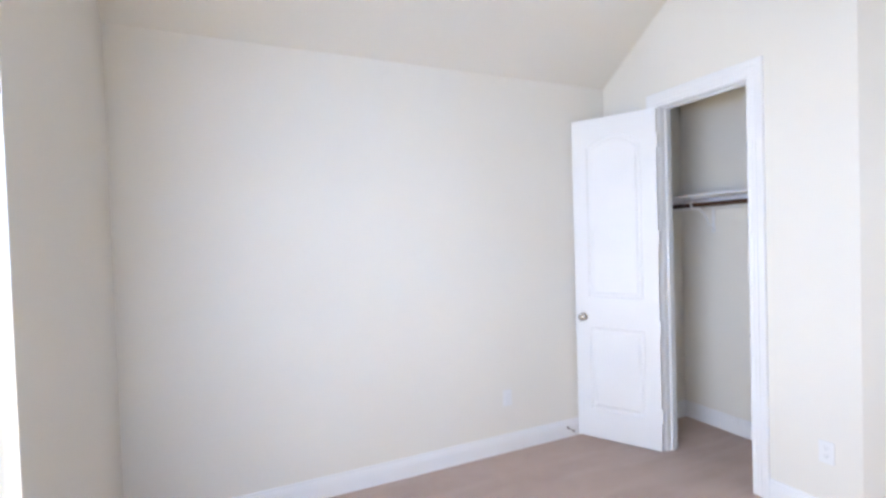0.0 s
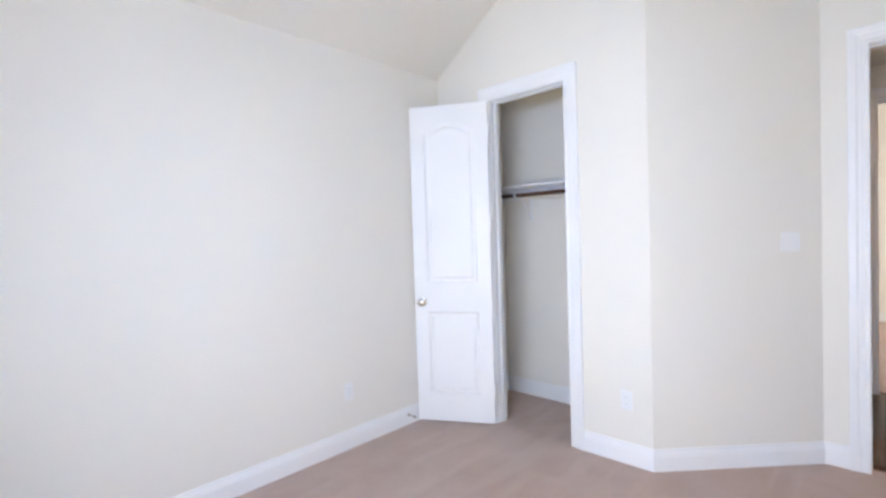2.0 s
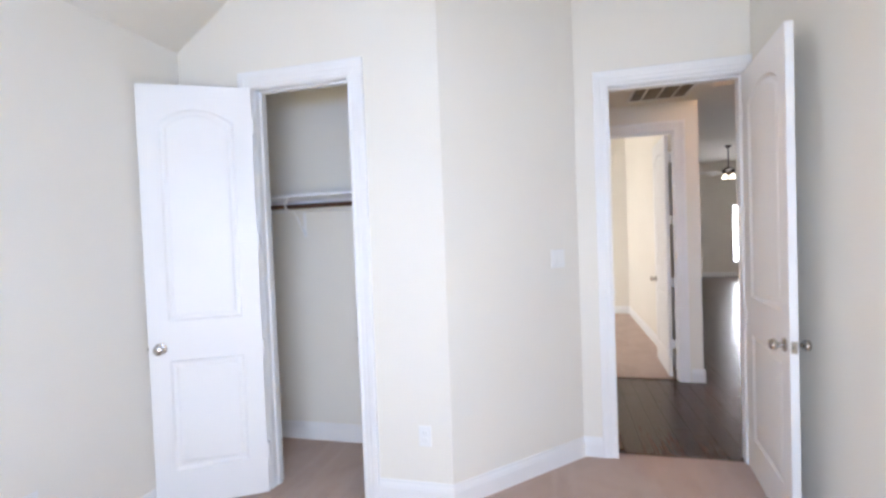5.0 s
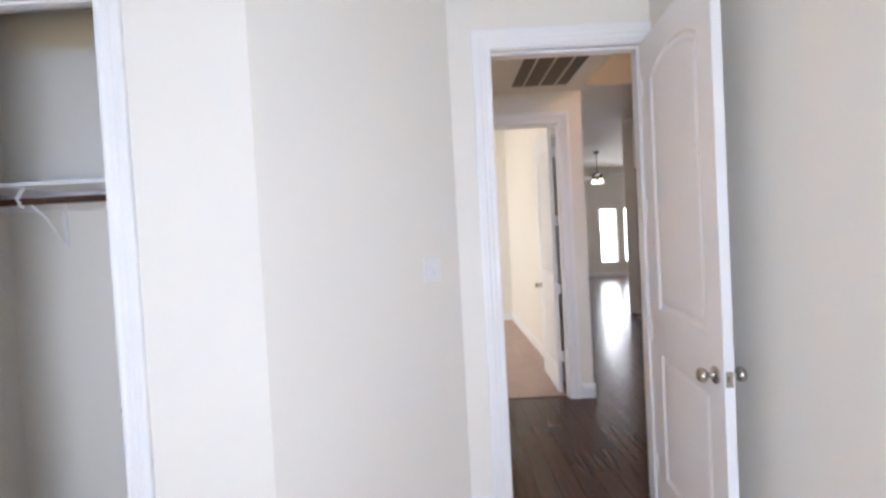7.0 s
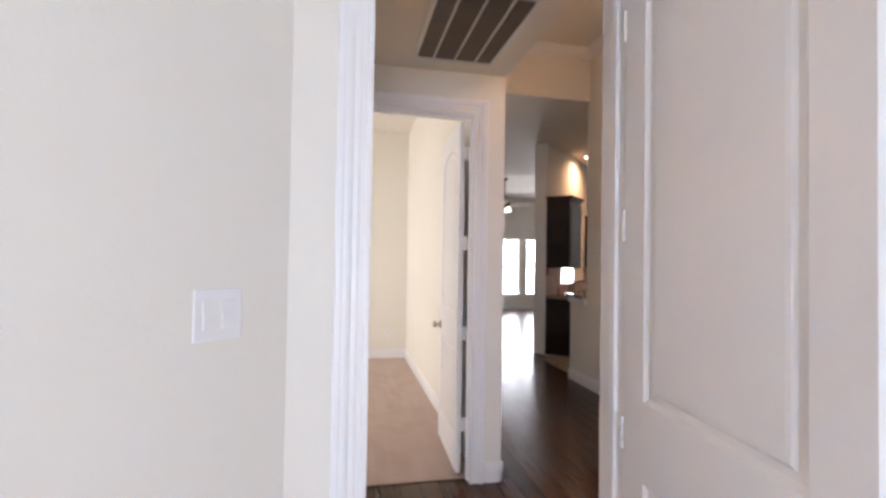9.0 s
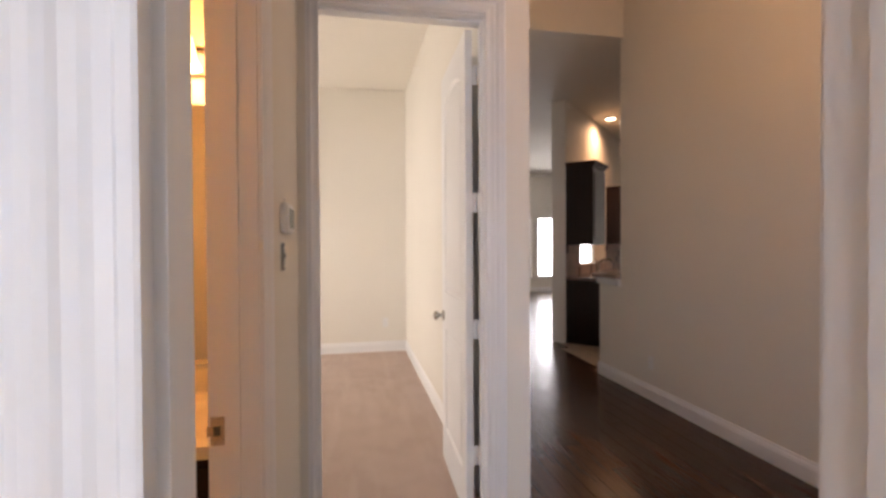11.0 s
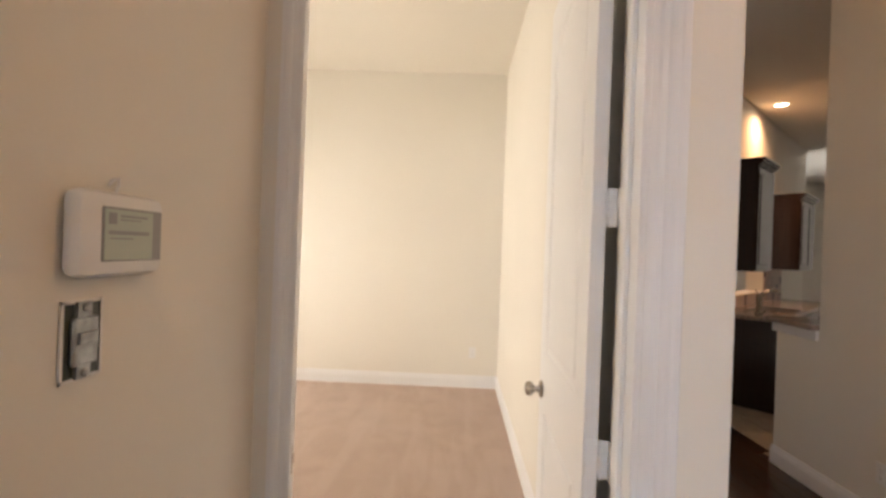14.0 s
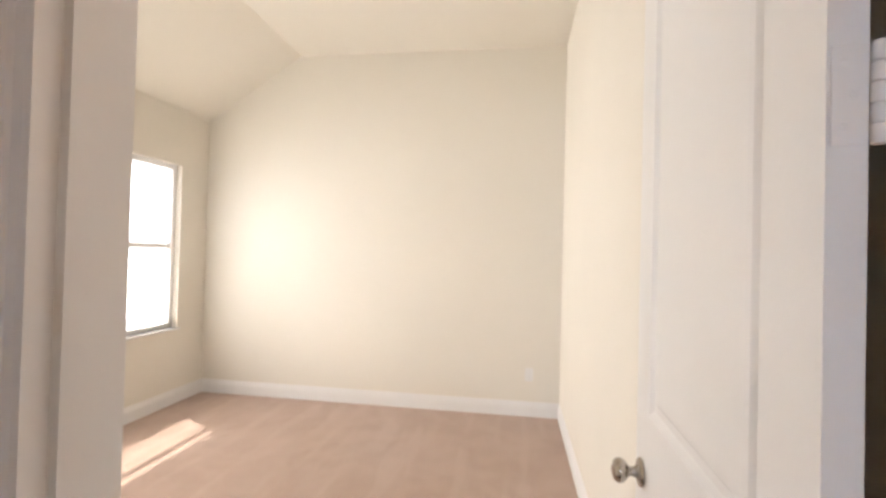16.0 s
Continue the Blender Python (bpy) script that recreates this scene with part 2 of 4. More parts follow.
def add_box(bm, x0, x1, y0, y1, z0, z1, m=None, bevel=0.0, mat_index=0):
    ret = bmesh.ops.create_cube(bm, size=1.0)
    vs = ret["verts"]
    bmesh.ops.scale(bm, vec=(abs(x1 - x0), abs(y1 - y0), abs(z1 - z0)), verts=vs)
    bmesh.ops.translate(bm, vec=((x0 + x1) / 2, (y0 + y1) / 2, (z0 + z1) / 2), verts=vs)
    if bevel:
        edges = {e for v in vs for e in v.link_edges}
        r = bmesh.ops.bevel(bm, geom=list(edges), offset=bevel, segments=2, affect="EDGES", profile=0.5)
        vs = list({v for f in r["faces"] for v in f.verts} | {v for v in vs if v.is_valid})
    if mat_index:
        for f in {f for v in vs for f in v.link_faces}:
            f.material_index = mat_index
    if m is not None:
        bmesh.ops.transform(bm, matrix=m, verts=vs)
    return vs


def boxes(name, mat, specs, parent=None, bevel=0.0, m=None):
    bm = bmesh.new()
    for s in specs:
        add_box(bm, *s, bevel=bevel, m=m)
    return finish(bm, name, mat, parent)


def add_lathe(bm, profile, m=None, steps=24):
    """Turns (radius, height) pairs about z."""
    rings = []
    for r, h in profile:
        if r < 1e-5:
            rings.append([bm.verts.new((0, 0, h))])
        else:
            rings.append([bm.verts.new((r * math.cos(2 * math.pi * i / steps), r * math.sin(2 * math.pi * i / steps), h)) for i in range(steps)])
    for a, b in zip(rings, rings[1:]):
        for i in range(steps):
            j = (i + 1) % steps
            if len(a) == 1 and len(b) == 1:
                continue
            if len(a) == 1:
                bm.faces.new((a[0], b[i], b[j]))
            elif len(b) == 1:
                bm.faces.new((a[i], a[j], b[0]))
            else:
                bm.faces.new((a[i], a[j], b[j], b[i]))
    vs = [v for r in rings for v in r]
    if m is not None:
        bmesh.ops.transform(bm, matrix=m, verts=vs)
    return vs


def lathe(name, mat, profile, m=None, steps=24, parent=None):
    bm = bmesh.new()
    add_lathe(bm, profile, m, steps)
    return finish(bm, name, mat, parent, smooth=True)


def add_tube(bm, pts, r, steps=12):
    """A round bar through the given points."""
    pts = [Vector(p) for p in pts]
    rings = []
    for i, p in enumerate(pts):
        d = (pts[min(i + 1, len(pts) - 1)] - pts[max(i - 1, 0)]).normalized()
        q = d.to_track_quat("Z", "X").to_matrix()
        rings.append([bm.verts.new(p + q @ Vector((r * math.cos(2 * math.pi * k / steps), r * math.sin(2 * math.pi * k / steps), 0))) for k in range(steps)])
    for a, b in zip(rings, rings[1:]):
        for k in range(steps):
            bm.faces.new((a[k], a[(k + 1) % steps], b[(k + 1) % steps], b[k]))
    bm.faces.new(rings[0][::-1])
    bm.faces.new(rings[-1])


def tube(name, mat, pts, r, parent=None, steps=12):
    bm = bmesh.new()
    add_tube(bm, pts, r, steps)
    return finish(bm, name, mat, parent, smooth=True)


def add_sweep(bm, profile, start, end, out, start_cut=0.0, end_cut=0.0):
    """A straight moulding: profile of (out, across) pairs; out is the way it stands proud, across is the way perpendicular
    to both. The cuts slide the ends along by cut * across, for mitres."""
    start, end, out = Vector(start), Vector(end), Vector(out).normalized()
    along = (end - start).normalized()
    across = out.cross(along)
    a, b = [], []
    for o, c in profile:
        a.append(bm.verts.new(start + out * o + across * c - along * start_cut * c))
        b.append(bm.verts.new(end + out * o + across * c + along * end_cut * c))
    n = len(profile)
    for i in range(n):
        j = (i + 1) % n
        bm.faces.new((a[i], a[j], b[j], b[i]))
    bm.faces.new(a[::-1])
    bm.faces.new(b)


BASE_PROFILE = [(0, 0), (0.015, 0), (0.015, 0.088), (0.0125, 0.094), (0.0125, 0.100), (0.010, 0.108), (0.0065, 0.116), (0.0055, 0.128), (0.003, 0.132), (0, 0.132)]
CASING_PROFILE = [(0, 0), (0.010, 0), (0.012, 0.004), (0.012, 0.014), (0.009, 0.018), (0.010, 0.030), (0.013, 0.038), (0.0125, 0.050), (0.016, 0.056),
                  (0.019, 0.064), (0.019, 0.074), (0.021, 0.080), (0.021, 0.092), (0.018, 0.096), (0, 0.096)]


def baseboard(parts, name="baseboard"):
    """parts: (start, end, out) runs; across must come out as up."""
    bm = bmesh.new()
    for s, e, out in parts:
        s, e, out = Vector((*s, 0)), Vector((*e, 0)), Vector((*out, 0))
        if out.cross(e - s).z < 0:
            s, e = e, s
        add_sweep(bm, BASE_PROFILE, s, e, out)
    ob = finish(bm, name, TRIM)
    return tagged(ob, "white painted moulded wooden baseboard along the wall", "baseboard", kind="structure")


def casing(name, wall, a0, a1, top, axis, out, low=0.0, left=True, right=True):
    """Moulded trim round an opening in a wall on the plane axis = wall, from a0 to a1, standing proud towards out."""
    bm = bmesh.new()
    w = 0.006

    def at(a, z):
        return (wall, a, z) if axis == "x" else (a, wall, z)
    o = Vector((out, 0, 0)) if axis == "x" else Vector((0, out, 0))
    runs = []
    if left:
        runs.append((at(a0 - w, low), at(a0 - w, top + w), -1))
    if right:
        runs.append((at(a1 + w, low), at(a1 + w, top + w), 1))
    runs.append((at(a0 - w, top + w), at(a1 + w, top + w), 0))
    for s, e, side in runs:
        s, e = Vector(s), Vector(e)
        across = o.cross((e - s).normalized())
        want = Vector((0, 0, 1)) if side == 0 else (Vector((0, side, 0)) if axis == "x" else Vector((side, 0, 0)))
        flip = across.dot(want) < 0
        if flip:
            s, e = e, s
        if side == 0:
            add_sweep(bm, CASING_PROFILE, s, e, o, 1.0, 1.0)
        else:
            add_sweep(bm, CASING_PROFILE, s, e, o, 1.0 if flip else 0.0, 0.0 if flip else 1.0)
    ob = finish(bm, name, TRIM)
    return tagged(ob, "white painted moulded door casing", "door casing", kind="structure")


def jamb(name, x0, x1, y0, y1, top, axis, stop):
    """White lining of a door opening through a wall between x0..x1 and y0..y1, 18 mm thick, with a stop."""
    t = 0.018
    bm = bmesh.new()
    if axis == "x":
        add_box(bm, x0, x1, y0, y0 + t, 0, top)
        add_box(bm, x0, x1, y1 - t, y1, 0, top)
        add_box(bm, x0, x1, y0 + t, y1 - t, top - t, top)
        add_box(bm, stop, stop + 0.035, y0 + t, y0 + t + 0.011, 0, top - t)
        add_box(bm, stop, stop + 0.035, y1 - t - 0.011, y1 - t, 0, top - t)
        add_box(bm, stop, stop + 0.035, y0 + t + 0.011, y1 - t - 0.011, top - t - 0.011, top - t)
    else:
        add_box(bm, x0, x0 + t, y0, y1, 0, top)
        add_box(bm, x1 - t, x1, y0, y1, 0, top)
        add_box(bm, x0 + t, x1 - t, y0, y1, top - t, top)
        add_box(bm, x0 + t, x0 + t + 0.011, stop, stop + 0.035, 0, top - t)
        add_box(bm, x1 - t - 0.011, x1 - t, stop, stop + 0.035, 0, top - t)
    ob = finish(bm, name, TRIM)
    return tagged(ob, "white painted door jamb lining with stop", "door jamb", kind="structure")


def structure(ob, label, category):
    return tagged(ob, label, category, kind="structure")


# ---- large structure ----
HEAD = 2.445       # door head
PLATE = 2.728      # low ceiling
FLAT = 3.364       # raised flat ceiling
FOYER = 3.97
BREAK = 2.03       # where slope meets flat ceiling

WALL_LABEL = "cream painted drywall wall with fine texture"


def wall(name, specs, label=WALL_LABEL, mat=PAINT, m=None):
    return structure(boxes(name, mat, specs, m=m), label, "wall")


# bedroom
wall("wall_north", [(-0.235, 3.34, 2.96, 3.08, 0, 2.80), (3.34, 4.06, 2.82, 3.08, 0, 2.80)])
wall("wall_west", [(-0.235, -0.115, -0.62, -0.17, 0, 3.5), (-0.235, -0.115, 1.715, 2.96, 0, 3.5),
                   (-0.235, -0.115, -0.17, 1.715, 0, 0.62), (-0.235, -0.115, -0.17, 1.715, 2.18, 3.5)])
wall("wall_south", [(-0.115, 3.98, -0.62, -0.50, 0, 3.5)])
wall("wall_closet_front", [(3.228, 3.34, 1.276, 1.797, 0, 3.5), (3.228, 3.34, 2.438, 2.96, 0, 3.5), (3.228, 3.34, 1.797, 2.438, HEAD + 0.018, 3.5)])
DIAG = Matrix.Translation((3.228, 1.276, 0)) @ pose(0, 0, 0, 0, 0, math.degrees(math.atan2(0.54 - 1.276, 3.98 - 3.228)))
diag_len = math.hypot(0.54 - 1.276, 3.98 - 3.228)
wall("wall_diagonal", [(0, diag_len, 0, 0.11, 0, 3.5)], m=DIAG)
# The gap from y -2.0 to -1.1 is added for the unseen entry window.
wall("wall_bedroom_door", [(3.98, 4.12, 0.353, 0.60, 0, 3.97), (3.98, 4.12, -2.53, -2.0, 0, 3.97), (3.98, 4.12, -1.1, -0.473, 0, 3.97), (3.98, 4.12, -2.0, -1.1, 0, 0.3), (3.98, 4.12, -2.0, -1.1, 2.1, 3.97), (3.98, 4.12, -0.473, 0.353, HEAD + 0.018, 3.97)])
wall("wall_closet_back", [(3.93, 4.06, 0.60, 2.82, 0, 3.0)])
wall("wall_closet_side", [(3.34, 3.93, 1.28, 1.40, 0, 3.0)])

# bath, alcove, second room
wall("wall_bath_front", [(4.838, 5.70, 0.40, 0.52, 0, 2.9), (4.12, 4.182, 0.40, 0.52, 0, 2.9), (4.182, 4.838, 0.40, 0.52, HEAD + 0.018, 2.9)])
wall("wall_bath_north", [(4.06, 5.70, 3.0, 3.12, 0, 2.9)])
wall("wall_second_room_west", [(5.70, 5.83, 0.366, 3.12, 0, 3.5), (5.70, 5.83, -0.655, -0.458, 0, 3.97), (5.70, 5.83, -0.458, 0.366, HEAD + 0.018, 3.97)])
wall("wall_second_room_south", [(5.83, 9.81, -0.655, -0.52, 0, 3.97)])
wall("wall_second_room_east", [(9.69, 9.81, -0.52, 3.12, 0, 3.5)])
wall("wall_second_room_north", [(5.83, 7.20, 3.0, 3.12, 0, 2.85), (9.31, 9.69, 3.0, 3.12, 0, 2.85), (7.20, 9.31, 3.0, 3.12, 0, 0.70), (7.20, 9.31, 3.0, 3.12, 2.21, 2.85)])

# foyer, kitchen, great room
wall("wall_foyer_south", [(4.12, 7.774, -2.53, -2.413, 0, 3.97)])
wall("half_wall_kitchen", [(7.774, 8.173, -2.53, -2.413, 0, 1.03)])
wall("header_foyer", [(7.72, 7.84, -2.413, -0.655, 3.37, 3.97)])
wall("wall_kitchen_west", [(7.0, 7.12, -9.0, -2.53, 0, 3.4)])
wall("wall_great_room_south", [(7.12, 16.32, -9.12, -9.0, 0, 3.4)])
wall("wall_great_room_north", [(9.81, 16.32, 3.0, 3.12, 0, 3.4)])
far = []
edges = [-9.0, -6.75, -6.19, -5.59, -5.03, -4.84, -4.28, 3.0]
for i in range(0, 7, 2):
    far.append((16.2, 16.32, edges[i], edges[i + 1], 0, 3.4))
for i in range(1, 6, 2):
    far.append((16.2, 16.32, edges[i], edges[i + 1], 0, 0.41))
    far.append((16.2, 16.32, edges[i], edges[i + 1], 2.13, 3.4))
wall("wall_great_room_east", far)
wall("wall_alcove_upper", [(4.12, 5.70, -0.655, -0.56, 2.86, 3.97)])

# the angled kitchen wall with a pass-through
KIT = Matrix(((0.7071, -0.7071, 0, 9.80), (-0.7071, -0.7071, 0, -2.60), (0, 0, 1, 0), (0, 0, 0, 1)))   # x along the wall, y towards the room
wall("wall_kitchen_angled", [(0, 0.62, 0, 0.20, 0, 3.37), (2.0, 4.6, 0, 0.20, 0, 3.37), (0.62, 2.0, 0, 0.20, 0, 1.06), (0.62, 2.0, 0, 0.20, 2.45, 3.37)], m=KIT)


def prism_yz(name, outline, x0, x1, mat):
    """A slab with an outline in y and z, drawn out along x."""
    bm = bmesh.new()
    a = [bm.verts.new((x0, y, z)) for y, z in outline]
    b = [bm.verts.new((x1, y, z)) for y, z in outline]
    n = len(outline)
    for i in range(n):
        bm.faces.new((a[i], a[(i + 1) % n], b[(i + 1) % n], b[i]))
    bm.faces.new(a[::-1])
    bm.faces.new(b)
    return finish(bm, name, mat)


VAULT = [(2.96, PLATE), (BREAK, FLAT), (-0.55, FLAT), (-0.55, FLAT + 0.12), (BREAK + 0.03, FLAT + 0.12), (2.96, PLATE + 0.12)]
structure(prism_yz("ceiling_bedroom", VAULT, -0.115, 3.98, CEIL), "cream painted ceiling that slopes down to the wall", "ceiling")
VAULT2 = [(3.0, PLATE), (BREAK, FLAT), (-0.52, FLAT), (-0.52, FLAT + 0.12), (BREAK + 0.03, FLAT + 0.12), (3.0, PLATE + 0.12)]
structure(prism_yz("ceiling_second_room", VAULT2, 5.83, 9.69, CEIL), "cream ceiling, flat with a slope to the window wall", "ceiling")
structure(boxes("ceiling_closet", CEIL, [(3.34, 3.93, 1.40, 2.82, 2.74, 2.82)]), "cream painted closet ceiling", "ceiling")
structure(boxes("ceiling_alcove", CEIL, [(4.12, 4.755, -0.655, 0.40, PLATE, 2.86), (5.525, 5.70, -0.655, 0.40, PLATE, 2.86),
                                         (4.755, 5.525, -0.005, 0.40, PLATE, 2.86), (4.755, 5.525, -0.655, -0.495, PLATE, 2.86)]), "cream painted low hall ceiling", "ceiling")
structure(boxes("ceiling_bath", CEIL, [(4.06, 5.70, 0.52, 3.0, 2.735, 2.86)]), "cream painted bathroom ceiling", "ceiling")
structure(boxes("ceiling_foyer", CEIL, [(4.12, 7.72, -2.413, -0.655, 3.97, 4.09)]), "cream painted high foyer ceiling", "ceiling")
structure(boxes("ceiling_great_room", CEIL, [(7.84, 16.2, -2.413, -0.655, 3.37, 3.5), (7.12, 16.2, -9.0, -2.413, 3.37, 3.5), (9.81, 16.2, -0.655, 3.0, 3.37, 3.5)]), "cream painted flat ceiling", "ceiling")

# floors
structure(boxes("floor_bedroom", CARPET, [(-0.115, 3.98, -0.50, 2.96, -0.12, 0), (3.98, 4.05, -0.473, 0.353, -0.12, 0)]), "mauve-brown cut pile carpet with vacuum marks", "carpet floor")
structure(boxes("floor_second_room", CARPET, [(5.83, 9.69, -0.52, 3.0, -0.12, 0), (5.765, 5.83, -0.458, 0.366, -0.12, 0)]), "tan cut pile carpet with vacuum marks", "carpet floor")
structure(boxes("floor_bath", FLOORTILE, [(4.06, 5.70, 0.52, 3.0, -0.12, 0), (4.182, 4.838, 0.46, 0.52, -0.12, 0)]), "beige tiled bathroom floor", "floor")
floor_hall = structure(boxes("floor_hall", SUBFLOOR, [(4.05, 5.765, -2.413, 0.46, -0.12, -0.013), (5.765, 16.2, -2.413, -0.655, -0.12, -0.013), (7.12, 16.2, -9.0, -2.413, -0.12, -0.013), (9.81, 16.2, -0.655, 3.0, -0.12, -0.013)]),
                       "dark espresso hardwood plank floor with satin gloss", "wood floor")
structure(boxes("ground", GROUND, [(-400, 400, -400, 400, -0.5, -0.35)]), "dry lawn round the house", "ground")
structure(boxes("roof", STUCCO, [(-1.0, 17.0, -10.0, 3.87, 4.15, 4.30)]), "brown shingled roof of the house", "roof")
# Out-of-view eave added to cut the carpet's sun patch to size.
structure(boxes("sun_trim_eave", STUCCO, [(-1.0, 17.0, 3.12, 3.57, 2.52, 2.64)]), "unseen overhanging roof eave above the window, sized to trim the sun patch", "roof eave")

# baseboards
baseboard([((-0.115, 2.96), (3.228, 2.96), (0, -1)), ((-0.115, -0.50), (-0.115, 2.96), (1, 0)), ((-0.115, -0.50), (3.98, -0.50), (0, 1)),
           ((3.228, 2.54), (3.228, 2.96), (-1, 0)), ((3.228, 1.270), (3.228, 1.713), (-1, 0)),
           ((3.223, 1.281), (3.985, 0.535), (-0.699, -0.715)), ((3.98, 0.416), (3.98, 0.545), (-1, 0))])
baseboard([((3.93, 1.40), (3.93, 2.82), (-1, 0)), ((3.34, 2.82), (3.93, 2.82), (0, -1))])
baseboard([((9.69, -0.52), (9.69, 3.0), (-1, 0)), ((5.83, -0.52), (9.69, -0.52), (0, 1)), ((5.83, 3.0), (9.69, 3.0), (0, -1))])
baseboard([((4.93, 0.40), (5.70, 0.40), (0, -1)), ((5.70, -0.67), (5.70, -0.55), (-1, 0)), ((5.685, -0.655), (9.81, -0.655), (0, -1)),
           ((4.12, -2.413), (8.188, -2.413), (0, 1)), ((8.173, -2.53), (8.173, -2.398), (1, 0)), ((16.2, -9), (16.2, 3), (-1, 0)), ((4.12, -2.413), (4.12, -0.6), (1, 0))])
kb = bmesh.new()
add_sweep(kb, BASE_PROFILE, KIT @ Vector((0, 0.20, 0)), KIT @ Vector((0, -0.015, 0)), (-0.7071, 0.7071, 0))
structure(finish(kb, "baseboard", TRIM), "white painted moulded wooden baseboard at a wall end", "baseboard")

# crown moulding in the foyer
CROWN = [(0, 0), (0.012, 0), (0.018, 0.016), (0.040, 0.036), (0.062, 0.072), (0.082, 0.092), (0.088, 0.110), (0, 0.110)]
bm = bmesh.new()
for s, e, out in (((7.72, -0.655, 3.86), (7.72, -2.413, 3.86), (-1, 0, 0)), ((4.12, -2.413, 3.86), (7.72, -2.413, 3.86), (0, 1, 0)), ((4.12, -0.655, 3.86), (7.72, -0.655, 3.86), (0, -1, 0))):
    if Vector(out).cross(Vector(e) - Vector(s)).z < 0:
        s, e = e, s
    add_sweep(bm, CROWN, s, e, out)
structure(finish(bm, "crown_moulding", TRIM), "white crown moulding below the foyer ceiling", "crown moulding")

# door openings
casing("trim_closet_door", 3.228, 1.815, 2.420, HEAD, "x", -1)
jamb("jamb_closet_door", 3.228, 3.34, 1.797, 2.438, HEAD + 0.018, "x", 3.275)
casing("trim_bedroom_door", 3.98, -0.455, 0.319, HEAD, "x", -1, right=True, left=False)
casing("trim_bedroom_door_hall", 4.12, -0.455, 0.335, HEAD, "x", 1, right=False)
jamb("jamb_bedroom_door", 3.98, 4.12, -0.473, 0.353, HEAD + 0.018, "x", 4.02)
casing("trim_bath_door", 0.40, 4.20, 4.822, HEAD, "y", -1, left=False)
jamb("jamb_bath_door", 4.182, 4.838, 0.40, 0.52, HEAD + 0.018, "y", 0.445)
casing("trim_second_door", 5.70, -0.432, 0.348, HEAD, "x", -1, right=False)
bm = bmesh.new()
NARROW = [(0, 0), (0.010, 0), (0.012, 0.004), (0.012, 0.014), (0.009, 0.018), (0.010, 0.030), (0.013, 0.036), (0.016, 0.0455), (0, 0.0455)]
add_sweep(bm, NARROW, (5.70, 0.354, HEAD + 0.09), (5.70, 0.354, 0), (-1, 0, 0))
structure(finish(bm, "trim_second_door_latch_side", TRIM), "white painted narrow door casing in the corner", "door casing")
casing("trim_second_door_room", 5.83, -0.43, 0.348, HEAD, "x", 1, left=False)
jamb("jamb_second_door", 5.70, 5.83, -0.458, 0.366, HEAD + 0.018, "x", 5.745)
structure(boxes("threshold_bedroom_door", RODWOOD, [(4.048, 4.062, -0.455, 0.335, -0.012, 0.004)]), "dark wooden reducer strip between carpet and planks", "threshold")
structure(boxes("threshold_second_door", RODWOOD, [(5.758, 5.774, -0.43, 0.348, -0.012, 0.005)]), "dark wooden reducer strip between carpet and planks", "threshold")

# windows


def window(name, origin, w, h, label):
    """A white single-hung window; origin is a matrix whose x runs along the wall, z up, y outwards, at the lower left corner."""
    t, d = 0.045, 0.06
    bm = bmesh.new()
    for s in ((0, t, 0, d, 0, h), (w - t, w, 0, d, 0, h), (t, w - t, 0, d, 0, t), (t, w - t, 0, d, h - t, h), (t, w - t, 0.01, 0.05, h / 2 - 0.022, h / 2 + 0.022)):
        add_box(bm, *s, bevel=0.003)
    frame_ob = finish(bm, name, TRIM)
    frame_ob.matrix_world = origin
    bm = bmesh.new()
    for z0, z1 in ((t, h / 2 - 0.022), (h / 2 + 0.022, h - t)):
        add_box(bm, t, w - t, 0.028, 0.032, z0, z1)
    pane = finish(bm, "pane", GLASS, frame_ob)
    pane.visible_shadow = False
    bm = bmesh.new()
    add_box(bm, -0.03, w + 0.03, -0.065, 0.0, -0.022, 0.0, bevel=0.004)
    finish(bm, "sill", TRIM, frame_ob)
    return tagged(frame_ob, label, "window", kind="structure")


window("window_1", Matrix(((0, -1, 0, -0.175), (1, 0, 0, -0.17), (0, 0, 1, 0.62), (0, 0, 0, 1))), 1.885, 1.56, "white framed window with bright daylight behind it")
window("window_2", Matrix(((1, 0, 0, 7.20), (0, 1, 0, 3.05), (0, 0, 1, 0.70), (0, 0, 0, 1))), 2.11, 1.51, "white framed window overexposed with bright daylight")
# Unseen window added to frame the foyer's cool fill.
window("window_6", Matrix(((0, -1, 0, 4.05), (1, 0, 0, -2.0), (0, 0, 1, 0.30), (0, 0, 0, 1))), 0.90, 1.80, "unseen white framed entry window, added to let cool fill into the foyer")
for i, wy in enumerate((-4.28, -5.03, -6.19)):
    window("window_%d" % (i + 3), Matrix(((0, 1, 0, 16.25), (-1, 0, 0, wy), (0, 0, 1, 0.41), (0, 0, 0, 1))), 0.56, 1.72, "tall white framed window of the great room")

# ---- doors ----


def panel_loop(x0, x1, z0, z1, arch, n=12):
    pts = [(x0, z0), (x1, z0)]
    if arch:
        pts += [(x1 + (x0 - x1) * i / n, z1 - arch + arch * math.sin(math.pi * i / n) ** 0.8) for i in range(n + 1)]
    else:
        pts += [(x1, z1), (x0, z1)]
    return pts


